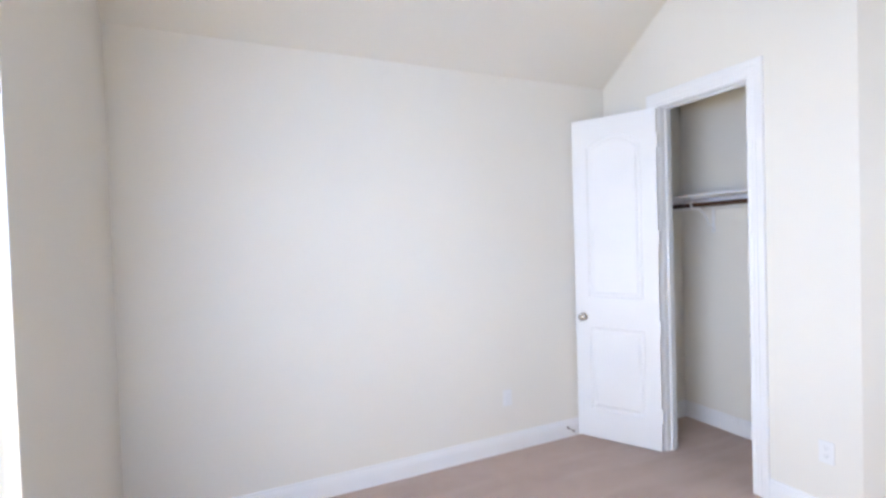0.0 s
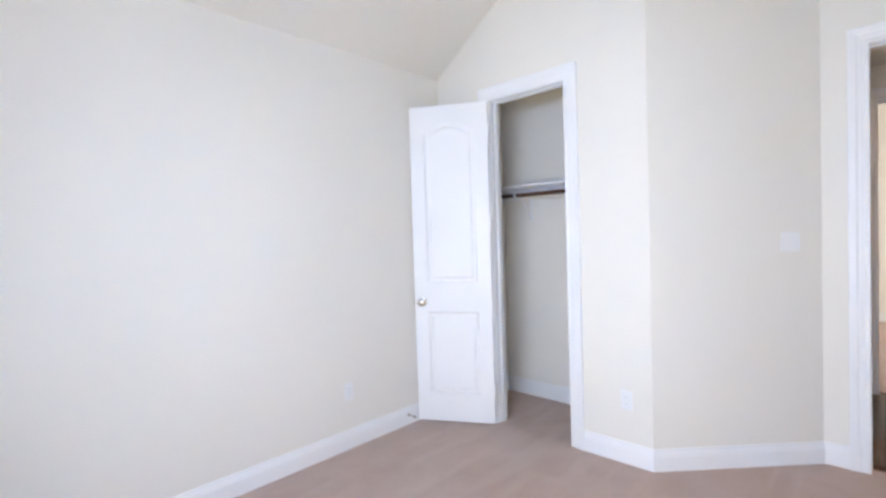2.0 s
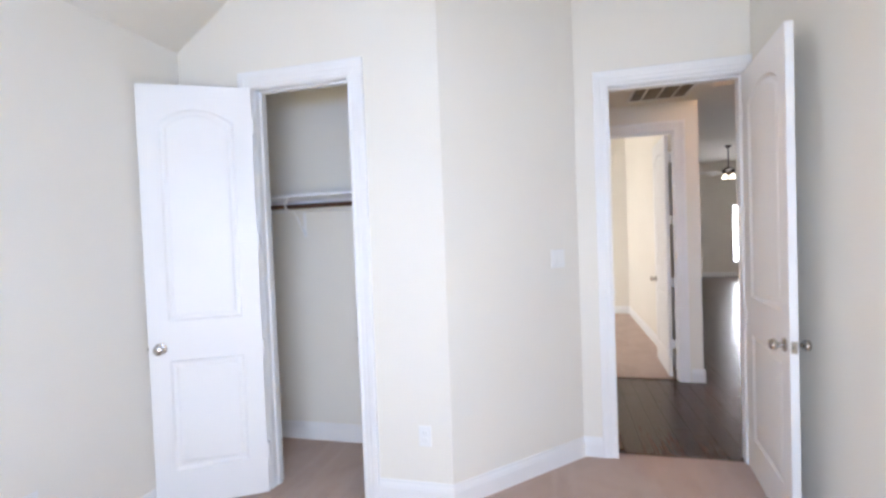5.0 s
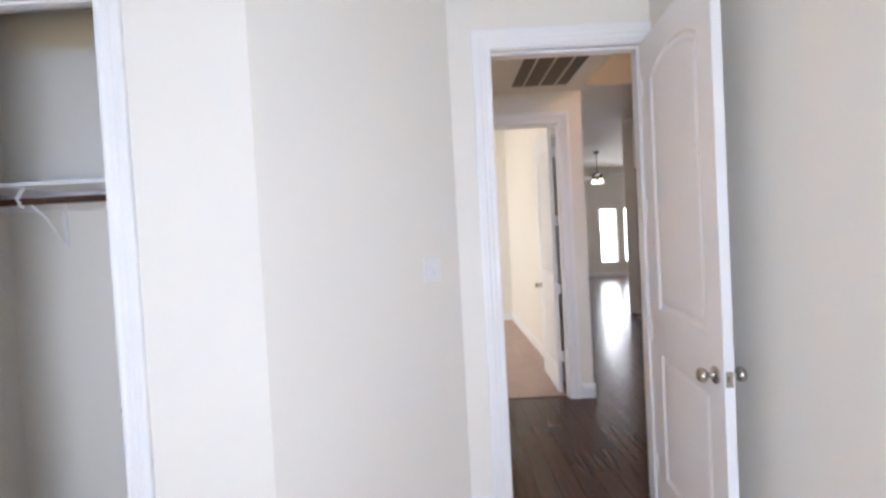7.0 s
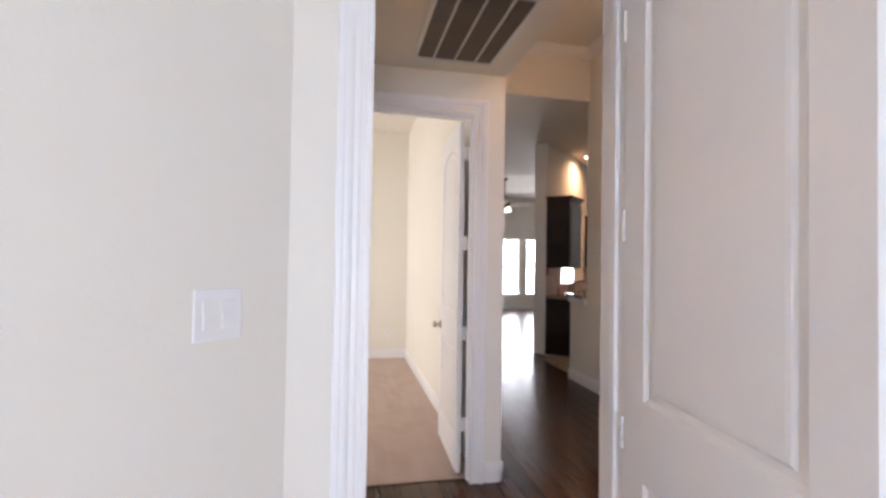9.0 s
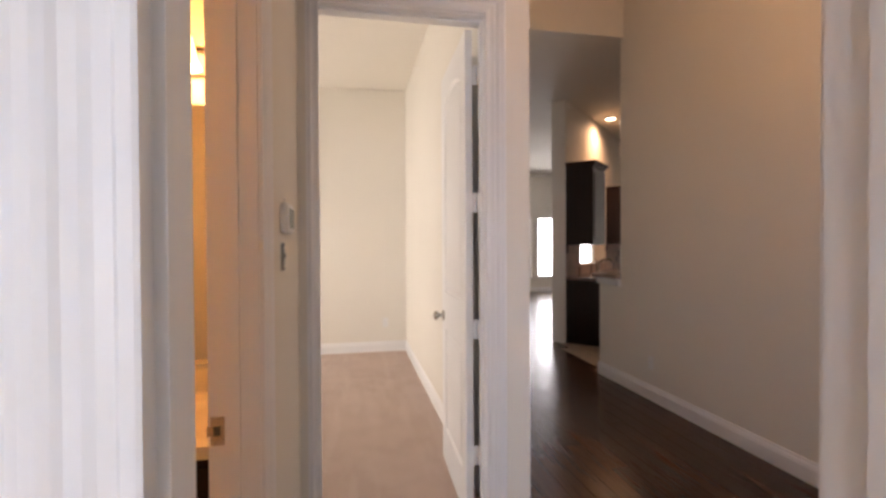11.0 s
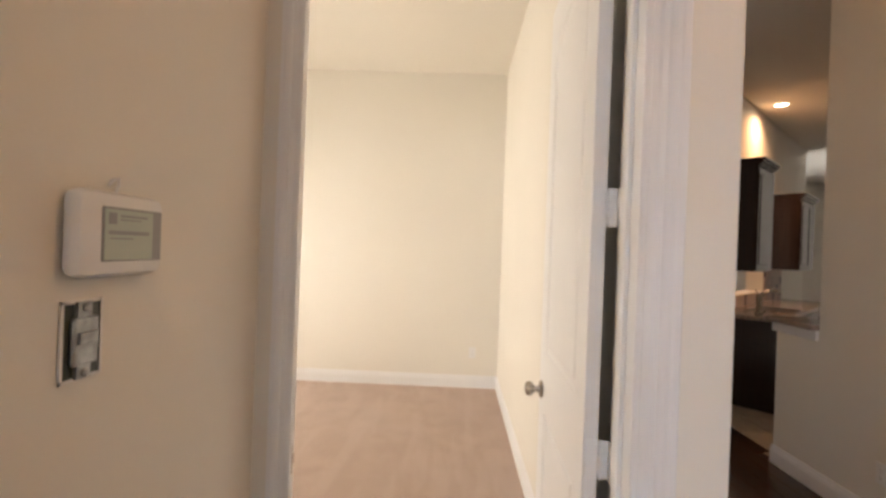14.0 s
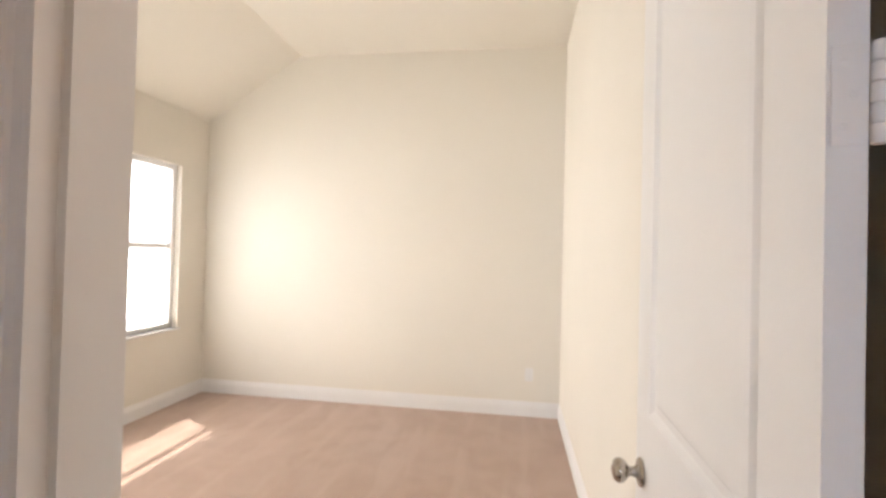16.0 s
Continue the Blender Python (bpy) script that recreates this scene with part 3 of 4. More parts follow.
def shrink(pts, d):
    cx = (min(p[0] for p in pts) + max(p[0] for p in pts)) / 2
    cz = (min(p[1] for p in pts) + max(p[1] for p in pts)) / 2
    hx = max(p[0] for p in pts) - cx
    hz = max(p[1] for p in pts) - cz
    return [(cx + (x - cx) * (hx - d) / hx, cz + (z - cz) * (hz - d) / hz) for x, z in pts]


def door_leaf(name, w, h, label, knob_side_x):
    """A two-panel arch-top door: x from the hinge along the leaf, y through it (thickness 35 mm), z up."""
    th = 0.035
    root = new(name)
    bm = bmesh.new()
    stile = 0.115 if w > 0.65 else 0.105
    panels = [panel_loop(stile, w - stile, 0.215, 0.85, 0), panel_loop(stile, w - stile, 1.075, h - 0.135, 0.075)]
    rect = [(0, 0), (w, 0), (w, h), (0, h)]
    for y, s in ((0, 1), (th, -1)):
        outer = [bm.verts.new((x, y, z)) for x, z in rect]
        es = [bm.edges.new((outer[i], outer[(i + 1) % 4])) for i in range(4)]
        for pl in panels:
            rings = []
            for d, dep in ((0, 0), (0.005, 0.004), (0.014, 0.0095), (0.030, 0.0095), (0.040, 0.004), (0.052, 0.0025)):
                rings.append([bm.verts.new((x, y + s * dep, z)) for x, z in shrink(pl, d)])
            n = len(pl)
            es += [bm.edges.new((rings[0][i], rings[0][(i + 1) % n])) for i in range(n)]
            for a, b in zip(rings, rings[1:]):
                for i in range(n):
                    bm.faces.new((a[i], a[(i + 1) % n], b[(i + 1) % n], b[i]))
            bm.faces.new(rings[-1])
        bmesh.ops.triangle_fill(bm, use_beauty=True, use_dissolve=False, edges=es)
        if y == 0:
            front = outer
    back = outer
    for i in range(4):
        bm.faces.new((front[i], front[(i + 1) % 4], back[(i + 1) % 4], back[i]))
    finish(bm, "leaf", DOORWHITE, root)
    kx, kz = w - 0.062, 0.925
    prof = [(0, 0), (0.031, 0), (0.033, 0.004), (0.029, 0.009), (0.014, 0.012), (0.0105, 0.022), (0.012, 0.031), (0.022, 0.037), (0.0275, 0.046),
            (0.0275, 0.055), (0.022, 0.063), (0.010, 0.067), (0, 0.067)]
    bm = bmesh.new()
    add_lathe(bm, prof, pose(kx, 0, kz, 90, 0, 0))
    add_lathe(bm, prof, pose(kx, th, kz, -90, 0, 0))
    tagged(finish(bm, "knob", NICKEL, root, smooth=True), "satin nickel round knob on a rose")
    bm = bmesh.new()
    add_box(bm, w - 0.0005, w + 0.0015, 0.005, 0.030, kz - 0.029, kz + 0.029, bevel=0.0006)
    add_box(bm, w + 0.0015, w + 0.010, 0.012, 0.023, kz - 0.009, kz + 0.009, bevel=0.002)
    tagged(finish(bm, "latch_plate", NICKEL, root), "satin nickel latch plate")
    return tagged(root, label, "door", group="white panel doors")


def hinge_set(root, heights, y_knuckle, span, mat):
    for z in heights:
        bm = bmesh.new()
        add_box(bm, -span, 0.003, y_knuckle - 0.004, y_knuckle + 0.030, z - 0.048, z + 0.048, bevel=0.0015)
        for k in range(5):
            add_lathe(bm, [(0, -0.0085), (0.0062, -0.0085), (0.0066, -0.007), (0.0066, 0.007), (0.0062, 0.0085), (0, 0.0085)],
                      pose(-span / 2, y_knuckle - 0.006, z - 0.038 + 0.019 * k), 10)
        tagged(finish(bm, "hinge", mat, root, smooth=True), "white painted butt hinge")


# closet door, swung out towards the north wall
cl = door_leaf("closet_door", 0.605, 2.425, "white two-panel closet door standing open into the room", 0)
ang = math.degrees(math.atan2(2.955 - 2.428, 2.905 - 3.205))
cl.matrix_world = pose(3.205, 2.428, 0.012, 0, 0, ang)
hinge_set(cl, (0.25, 0.88, 1.52, 2.2), 0.006, 0.010, TRIM)
# bedroom door, swung in along the south wall
bd = door_leaf("bedroom_door", 0.762, 2.425, "white two-panel arch-top bedroom door standing open beside the wall", 0)
ang = math.degrees(math.atan2(-0.362 + 0.445, 3.203 - 3.965))
bd.matrix_world = pose(3.968, -0.445 , 0.012, 0, 0, ang)
hinge_set(bd, (0.25, 0.95, 1.58, 2.2), 0.006, 0.010, TRIM)
# second room's door, swung in along its south wall
sd = door_leaf("second_room_door", 0.744, 2.425, "white two-panel door standing open beside the wall", 0)
sd.matrix_world = Matrix.Translation((5.838, -0.377, 0.012)) @ Matrix.Diagonal((1, -1, 1, 1)) @ pose(0, 0, 0, 0, 0, 1.9)
for z in (0.33, 0.955, 1.58, 2.205):
    bm = bmesh.new()
    add_box(bm, -0.0025, 0.0, 0.003, 0.034, z - 0.047, z + 0.047, bevel=0.0008)
    add_box(bm, -0.008, -0.004, 0.036, 0.0605, z - 0.047, z + 0.047, bevel=0.0008)
    add_box(bm, -0.044, -0.006, 0.0585, 0.0615, z - 0.047, z + 0.047, bevel=0.0008)
    for k in range(5):
        add_lathe(bm, [(0, -0.0091), (0.0058, -0.0091), (0.0066, -0.0078), (0.0066, 0.0078), (0.0058, 0.0091), (0, 0.0091)], pose(-0.006, 0.040, z - 0.038 + 0.019 * k), 12)
    for v in (-0.03, 0.0, 0.03):
        add_lathe(bm, [(0.0036, 0), (0.0034, 0.0006), (0.001, 0.0012), (0, 0.0008)], pose(-0.0025, 0.014 + 0.008 * (v == 0.0), z + v, 0, -90, 0), 10)
    tagged(finish(bm, "hinge", TRIM, sd, smooth=True), "white painted butt hinge")


def strike(name, m, label):
    bm = bmesh.new()
    for s in ((-0.016, 0.016, -0.035, -0.012, 0, 0.0022), (-0.016, 0.016, 0.012, 0.035, 0, 0.0022), (-0.016, -0.007, -0.012, 0.012, 0, 0.0022), (0.009, 0.024, -0.012, 0.012, 0, 0.0026)):
        add_box(bm, *s)
    root = finish(bm, name, NICKEL)
    # Thin dark plate painted as the shaded latch hole.
    bm = bmesh.new()
    add_box(bm, -0.007, 0.009, -0.012, 0.012, 0.0003, 0.0008)
    finish(bm, "latch_hole_shade", HOLEDARK, root)
    for v in (-0.025, 0.025):
        lathe("screw", NICKEL, [(0.0042, 0.002), (0.004, 0.003), (0.0015, 0.0034), (0, 0.003)], pose(0, v, 0), 10, root)
    root.matrix_world = m
    return tagged(root, label, "strike plate", group="door strike plates")


strike("strike_plate", Matrix(((0, 0, -1, 4.820), (1, 0, 0, 0.499), (0, 1, 0, 0.937), (0, 0, 0, 1))), "satin nickel strike plate on the white bathroom door jamb")
strike("strike_plate", Matrix(((1, 0, 0, 5.802), (0, 0, -1, 0.348), (0, 1, 0, 0.937), (0, 0, 0, 1))), "satin nickel strike plate on the white door jamb")
strike("strike_plate", Matrix(((-1, 0, 0, 4.000), (0, 0, -1, 0.335), (0, 1, 0, 0.937), (0, 0, 0, 1))), "satin nickel strike plate on the bedroom door jamb")
strike("strike_plate", Matrix(((-1, 0, 0, 3.250), (0, 0, 1, 1.815), (0, 1, 0, 0.937), (0, 0, 0, 1))), "satin nickel strike plate on the closet door jamb")

# ---- bedroom things ----


def wall_plate(name, m, w, h, label, category, kind):
    """A cover plate: x across, y up, z out of the wall."""
    bm = bmesh.new()
    add_box(bm, -w / 2, w / 2, -h / 2, h / 2, 0, 0.006, bevel=0.0025)
    root = finish(bm, name, PLASTIC)
    if kind == "outlet":
        for v in (-0.02, 0.02):
            bm = bmesh.new()
            add_lathe(bm, [(0.0165, 0.005), (0.0165, 0.0085), (0.0155, 0.009), (0, 0.009)], pose(0, v, 0), 20)
            finish(bm, "socket", PLASTIC, root)
            bm = bmesh.new()
            for sx in (-0.0065, 0.0065):
                add_box(bm, sx - 0.001, sx + 0.001, v - 0.001, v + 0.007, 0.009, 0.0094)
            add_box(bm, -0.002, 0.002, v - 0.010, v - 0.006, 0.009, 0.0094)
            finish(bm, "slot", GREYPLASTIC, root)
    else:
        for sx in ((-0.023, 0.023) if w > 0.1 else (0,)):
            bm = bmesh.new()
            add_box(bm, sx - 0.016, sx + 0.016, -0.033, 0.033, 0.005, 0.0085, bevel=0.0012)
            add_box(bm, sx - 0.0145, sx + 0.0145, -0.031, 0.0, 0.0075, 0.0105, bevel=0.001)
            finish(bm, "rocker", PLASTIC, root)
    root.matrix_world = m
    return tagged(root, label, category, group="wall outlets" if kind == "outlet" else "")


DW = DIAG.to_3x3()
dn, dx = DW @ Vector((0, -1, 0)), DW @ Vector((1, 0, 0))
at = DIAG @ Vector((0.855, 0, 1.345))
wall_plate("light_switch", Matrix(((dx.x, 0, dn.x, at.x), (dx.y, 0, dn.y, at.y), (0, 1, 0, at.z), (0, 0, 0, 1))), 0.117, 0.117, "white double rocker light switch plate on the cream wall", "light switch", "switch")
OUT_N = (0, -1)
wall_plate("wall_outlet", Matrix(((1, 0, 0, 2.243), (0, 0, -1, 2.96), (0, 1, 0, 0.395), (0, 0, 0, 1))), 0.072, 0.117, "white duplex wall outlet on the cream wall", "outlet", "outlet")
wall_plate("wall_outlet", Matrix(((0, 0, -1, 3.228), (-1, 0, 0, 1.43), (0, 1, 0, 0.395), (0, 0, 0, 1))), 0.072, 0.117, "white duplex wall outlet on the cream wall", "outlet", "outlet")
wall_plate("wall_outlet", Matrix(((0, 0, -1, 9.69), (-1, 0, 0, -0.247), (0, 1, 0, 0.375), (0, 0, 0, 1))), 0.072, 0.117, "white duplex wall outlet on the cream wall", "outlet", "outlet")
wall_plate("wall_outlet", Matrix(((-1, 0, 0, 7.295), (0, 0, 1, -2.413), (0, 1, 0, 0.33), (0, 0, 0, 1))), 0.072, 0.117, "white duplex wall outlet on the foyer wall", "outlet", "outlet")

# door stop on the baseboard
bm = bmesh.new()
add_lathe(bm, [(0, 0), (0.011, 0), (0.011, 0.004), (0.005, 0.006), (0.005, 0.060), (0.009, 0.062), (0.010, 0.076), (0.007, 0.080), (0, 0.080)], pose(2.775, 2.945, 0.075, 90, 0, 0), 14)
tagged(finish(bm, "door_stop", NICKEL, smooth=True), "small nickel spring door stop on the white baseboard", "door stop")

# closet shelf and rod
shelf = new("closet_shelf")
boxes("board", TRIM, [(3.63, 3.93, 1.402, 2.818, 1.828, 1.846)], shelf, bevel=0.002)
boxes("cleat", TRIM, [(3.912, 3.93, 1.402, 2.818, 1.738, 1.828), (3.63, 3.912, 2.800, 2.818, 1.738, 1.828), (3.63, 3.912, 1.402, 1.420, 1.738, 1.828)], shelf, bevel=0.002)
for by in (2.52, 1.75):
    bm = bmesh.new()
    add_box(bm, 3.908, 3.912, by - 0.012, by + 0.012, 1.55, 1.825, bevel=0.001)
    add_box(bm, 3.65, 3.912, by - 0.012, by + 0.012, 1.824, 1.828)
    add_tube(bm, [(3.909, by, 1.57), (3.86, by, 1.62), (3.80, by, 1.70), (3.72, by, 1.755), (3.66, by, 1.76), (3.645, by, 1.785)], 0.006, 8)
    add_tube(bm, [(3.69, by, 1.825), (3.665, by, 1.80), (3.652, by, 1.775), (3.66, by, 1.748), (3.682, by, 1.742)], 0.007, 8)
    tagged(finish(bm, "bracket", TRIM, shelf, smooth=True), "white steel shelf and rod bracket")
tagged(shelf, "white closet shelf on cleats with white brackets", "shelf")
rod = tube("closet_rod", RODWOOD, [(3.682, 1.42, 1.765), (3.682, 2.8, 1.765)], 0.0165)
tagged(rod, "dark brown round wooden closet rod below the shelf", "closet rod")

# ---- alcove things ----
# return-air grille
gr = new("return_air_grille")
x0, x1, y0, y1 = 4.735, 5.545, -0.515, 0.013
boxes("grille_frame", GRILLE, [(x0, x1, y0, y0 + 0.03, PLATE - 0.010, PLATE - 0.0005), (x0, x1, y1 - 0.03, y1, PLATE - 0.010, PLATE - 0.0005),
                               (x0, x0 + 0.03, y0 + 0.03, y1 - 0.03, PLATE - 0.010, PLATE - 0.0005), (x1 - 0.03, x1, y0 + 0.03, y1 - 0.03, PLATE - 0.010, PLATE - 0.0005)], gr, bevel=0.002)
boxes("divider", GRILLE, [(x0 + 0.03, x1 - 0.03, y0 + (y1 - y0) * k / 4 - 0.006, y0 + (y1 - y0) * k / 4 + 0.006, PLATE - 0.009, PLATE + 0.012) for k in (1, 2, 3)], gr)
bm = bmesh.new()
nf = 52
for k in range(nf):
    fx = x0 + 0.035 + (x1 - x0 - 0.07) * (k + 0.5) / nf
    add_box(bm, -0.0007, 0.0007, y0 + 0.03, y1 - 0.03, -0.009, 0.009, m=pose(fx, 0, PLATE + 0.004, 0, -38, 0))
finish(bm, "fin", FIN, gr)
# Near-black sheet above the fins has the duct's unlit depth in its colour.
boxes("duct_shade_sheet", SHADOWBOX, [(4.755, 5.525, -0.495, -0.005, PLATE + 0.10, PLATE + 0.12)], gr)
tagged(gr, "white steel return-air grille with grey louvres in the ceiling", "air grille")

# thermostat with wire hook above and an open device box below
th = new("thermostat")
bm = bmesh.new()
add_box(bm, 5.166, 5.316, 0.372, 0.3995, 1.426, 1.530, bevel=0.013)
finish(bm, "thermostat_body", PLASTIC, th, smooth=True)
bm = bmesh.new()
add_box(bm, 5.196, 5.304, 0.3703, 0.3725, 1.445, 1.511, bevel=0.0008)
finish(bm, "bezel", GREYPLASTIC, th)
bm = bmesh.new()
add_box(bm, 5.198, 5.284, 0.3692, 0.3706, 1.447, 1.508)
finish(bm, "screen", LCD, th)
bm = bmesh.new()
for s in ((5.203, 5.216, 1.490, 1.504), (5.222, 5.272, 1.499, 1.502), (5.222, 5.260, 1.495, 1.497), (5.203, 5.276, 1.4775, 1.4825), (5.206, 5.245, 1.472, 1.474)):
    add_box(bm, s[0], s[1], 0.3686, 0.3693, s[2], s[3])
finish(bm, "display_mark", GREYPLASTIC, th)
bm = bmesh.new()
add_tube(bm, [(5.252, 0.400, 1.528), (5.251, 0.394, 1.541), (5.247, 0.391, 1.549), (5.242, 0.395, 1.547), (5.240, 0.4, 1.539)], 0.0022, 8)
finish(bm, "wire", PLASTIC, th, smooth=True)
tagged(th, "white plastic wall thermostat with a grey-green screen", "thermostat")

jb = new("junction_box")
bm = bmesh.new()
xa, xb, za, zb = 5.172, 5.235, 1.304, 1.399
for s in ((xa, xb, 0.3965, 0.3990, zb - 0.004, zb), (xa, xb, 0.3965, 0.3990, za, za + 0.004), (xa, xa + 0.004, 0.3965, 0.3990, za, zb), (xb - 0.004, xb, 0.3965, 0.3990, za, zb)):
    add_box(bm, *s)
finish(bm, "rim", PLASTIC, jb)
# Flat dark plate; the open box's shaded depth is put into its colour.
boxes("recess_shade", HOLEDARK, [(xa + 0.004, xb - 0.004, 0.3978, 0.3990, za + 0.004, zb - 0.004)], jb)
bm = bmesh.new()
add_box(bm, xa + 0.012, xb - 0.014, 0.390, 0.3978, za + 0.018, zb - 0.020, bevel=0.003)
add_box(bm, xa + 0.016, xb - 0.018, 0.386, 0.391, 1.348, 1.362, bevel=0.001)
add_box(bm, xa + 0.020, xb - 0.022, 0.393, 0.3978, zb - 0.020, zb - 0.002)
add_box(bm, xa + 0.020, xb - 0.022, 0.393, 0.3978, za + 0.002, za + 0.018)
finish(bm, "device_body", GALV, jb)
for z in (za + 0.009, zb - 0.009):
    lathe("screw", GALV, [(0.005, 0), (0.005, 0.003), (0.003, 0.005), (0, 0.005)], pose((xa + xb) / 2 - 0.001, 0.393, z, 90, 0, 0), 10, jb)
tagged(jb, "open electrical device box without cover plate in the wall", "junction box")

# ---- bathroom ----
mirror = boxes("bath_mirror", MIRROR, [(5.692, 5.698, 0.56, 1.43, 0.897, 1.972)], bevel=0.001)
tagged(mirror, "large frameless wall mirror above the vanity", "mirror")
for cy in (1.37, 0.65):
    lathe("mirror_clip", PLASTIC, [(0, 0), (0.013, 0), (0.013, 0.008), (0.009, 0.011), (0, 0.011)], pose(5.698, cy, 1.975, 0, -90, 0), 12, mirror)

van = new("bath_vanity")
boxes("cabinet_body", CABWOOD, [(5.175, 5.695, 0.525, 1.47, 0.0, 0.655), (5.175, 5.195, 0.525, 1.47, 0.655, 0.744)], van, bevel=0.002)
bm = bmesh.new()
for k in range(2):
    a = 0.555 + k * 0.455
    add_box(bm, 5.157, 5.175, a, a + 0.43, 0.12, 0.70, bevel=0.004)
    add_box(bm, 5.150, 5.158, a + 0.07, a + 0.36, 0.19, 0.63, bevel=0.004)
finish(bm, "cabinet_door", CABWOOD, van)
# top with an oval basin
bm = bmesh.new()
bx, by, ra, rb, ztop = 5.385, 1.04, 0.185, 0.27, 0.785
n = 40
rings = []
for f, z in ((1.0, ztop), (0.95, ztop - 0.008), (0.86, ztop - 0.035), (0.66, ztop - 0.085), (0.36, ztop - 0.115), (0.10, ztop - 0.122)):
    rings.append([bm.verts.new((bx + ra * f * math.cos(2 * math.pi * i / n), by + rb * f * math.sin(2 * math.pi * i / n), z)) for i in range(n)])
for a, b in zip(rings, rings[1:]):
    for i in range(n):
        bm.faces.new((a[i], a[(i + 1) % n], b[(i + 1) % n], b[i]))
bm.faces.new(rings[-1])
rect = [bm.verts.new(p) for p in ((5.11, 0.522, ztop), (5.697, 0.522, ztop), (5.697, 1.485, ztop), (5.11, 1.485, ztop))]
es = [bm.edges.new((rect[i], rect[(i + 1) % 4])) for i in range(4)] + [bm.edges.new((rings[0][i], rings[0][(i + 1) % n])) if bm.edges.get((rings[0][i], rings[0][(i + 1) % n])) is None else bm.edges.get((rings[0][i], rings[0][(i + 1) % n])) for i in range(n)]
bmesh.ops.triangle_fill(bm, use_beauty=True, use_dissolve=False, edges=es)
low = [bm.verts.new((v.co.x, v.co.y, 0.745)) for v in rect]
for i in range(4):
    bm.faces.new((rect[i], rect[(i + 1) % 4], low[(i + 1) % 4], low[i]))
add_box(bm, 5.672, 5.697, 0.522, 1.485, ztop, 0.882, bevel=0.005)
finish(bm, "vanity_top", MARBLE, van, smooth=True)
lathe("drain", CHROME, [(0, 0.004), (0.020, 0.004), (0.023, 0.001), (0.023, -0.004)], pose(bx, by, ztop - 0.122), 18, van)
tagged(van, "bathroom vanity with cream marble top, oval basin and dark cabinet", "vanity")

fa = new("bath_faucet")
bm = bmesh.new()
add_box(bm, 5.605, 5.665, 0.92, 1.12, ztop, ztop + 0.016, bevel=0.006)
for s in (-1, 1):
    y = 1.02 + 0.066 * s
    add_lathe(bm, [(0.026, 0), (0.026, 0.006), (0.021, 0.014), (0.023, 0.034), (0.017, 0.046), (0.010, 0.052), (0.012, 0.060), (0, 0.066)], pose(5.635, y, ztop + 0.014), 18)
    add_tube(bm, [(5.635, y, ztop + 0.068), (5.628, y + 0.02 * s, ztop + 0.076), (5.618, y + 0.048 * s, ztop + 0.082), (5.612, y + 0.064 * s, ztop + 0.080)], 0.0062, 10)
finish(bm, "faucet_base", CHROME, fa, smooth=True)
bm = bmesh.new()
add_lathe(bm, [(0.021, 0), (0.020, 0.012), (0.015, 0.03), (0.013, 0.055), (0.015, 0.062), (0.008, 0.070), (0.010, 0.084), (0.006, 0.092), (0, 0.094)], pose(5.640, 1.02, ztop + 0.014), 18)
add_tube(bm, [(5.638, 1.02, ztop + 0.045), (5.610, 1.02, ztop + 0.066), (5.575, 1.02, ztop + 0.068), (5.545, 1.02, ztop + 0.056), (5.530, 1.02, ztop + 0.034)], 0.0115, 12)
finish(bm, "spout", CHROME, fa, smooth=True)
tagged(fa, "bronze-nickel two-handle centreset faucet on the vanity", "faucet")

vl = new("vanity_light")
bm = bmesh.new()
add_box(bm, 5.672, 5.698, 0.66, 1.30, 2.085, 2.20, bevel=0.006)
add_box(bm, 5.664, 5.674, 0.68, 1.28, 2.11, 2.185, bevel=0.004)
finish(bm, "backplate", CHROME, vl)
for ly in LAMP_Y:
    bm = bmesh.new()
    add_tube(bm, [(5.668, ly, 2.17), (5.62, ly, 2.20), (5.585, ly, 2.255), (5.565, ly, 2.25), (5.56, ly, 2.23)], 0.0085, 10)
    add_lathe(bm, [(0, 0.03), (0.012, 0.03), (0.018, 0.018), (0.026, 0.004), (0.028, -0.016), (0.022, -0.018)], pose(5.56, ly, 2.215), 18)
    tagged(finish(bm, "lamp_arm", CHROME, vl, smooth=True), "bronze-nickel lamp arm and socket cup")
    bm = bmesh.new()
    add_lathe(bm, [(0.024, 2.212), (0.031, 2.195), (0.036, 2.165), (0.042, 2.130), (0.053, 2.100), (0.062, 2.085), (0.0595, 2.085), (0.050, 2.101), (0.039, 2.131), (0.033, 2.165), (0.028, 2.194), (0.021, 2.210)], pose(5.56, ly, -0.01), 24)
    sh = finish(bm, "shade", SHADE, vl, smooth=True)
    sh.visible_shadow = False
    tagged(sh, "lit frosted bell glass shade")
tagged(vl, "lit three-lamp vanity light bar with frosted bell shades", "wall lamp")

tb = new("towel_bar")
tube("bar", DARKMETAL, [(4.125, 1.48, 1.40), (4.125, 2.06, 1.40)], 0.0085, tb)
for y in (1.48, 2.06):
    lathe("post", DARKMETAL, [(0, 0), (0.026, 0), (0.026, 0.006), (0.016, 0.014), (0.011, 0.03), (0.014, 0.056), (0.019, 0.064), (0.016, 0.078), (0, 0.08)], pose(4.06, y, 1.40, 0, 90, 0), 18, tb)
tagged(tb, "dark bronze towel bar on the bathroom wall", "towel bar")

tub = new("shower_tub")
boxes("surround", SHOWER, [(4.06, 4.075, 2.235, 3.0, 0.45, 2.06), (4.075, 5.685, 2.985, 3.0, 0.45, 2.06), (5.685, 5.70, 2.235, 3.0, 0.45, 2.06)], tub, bevel=0.003)
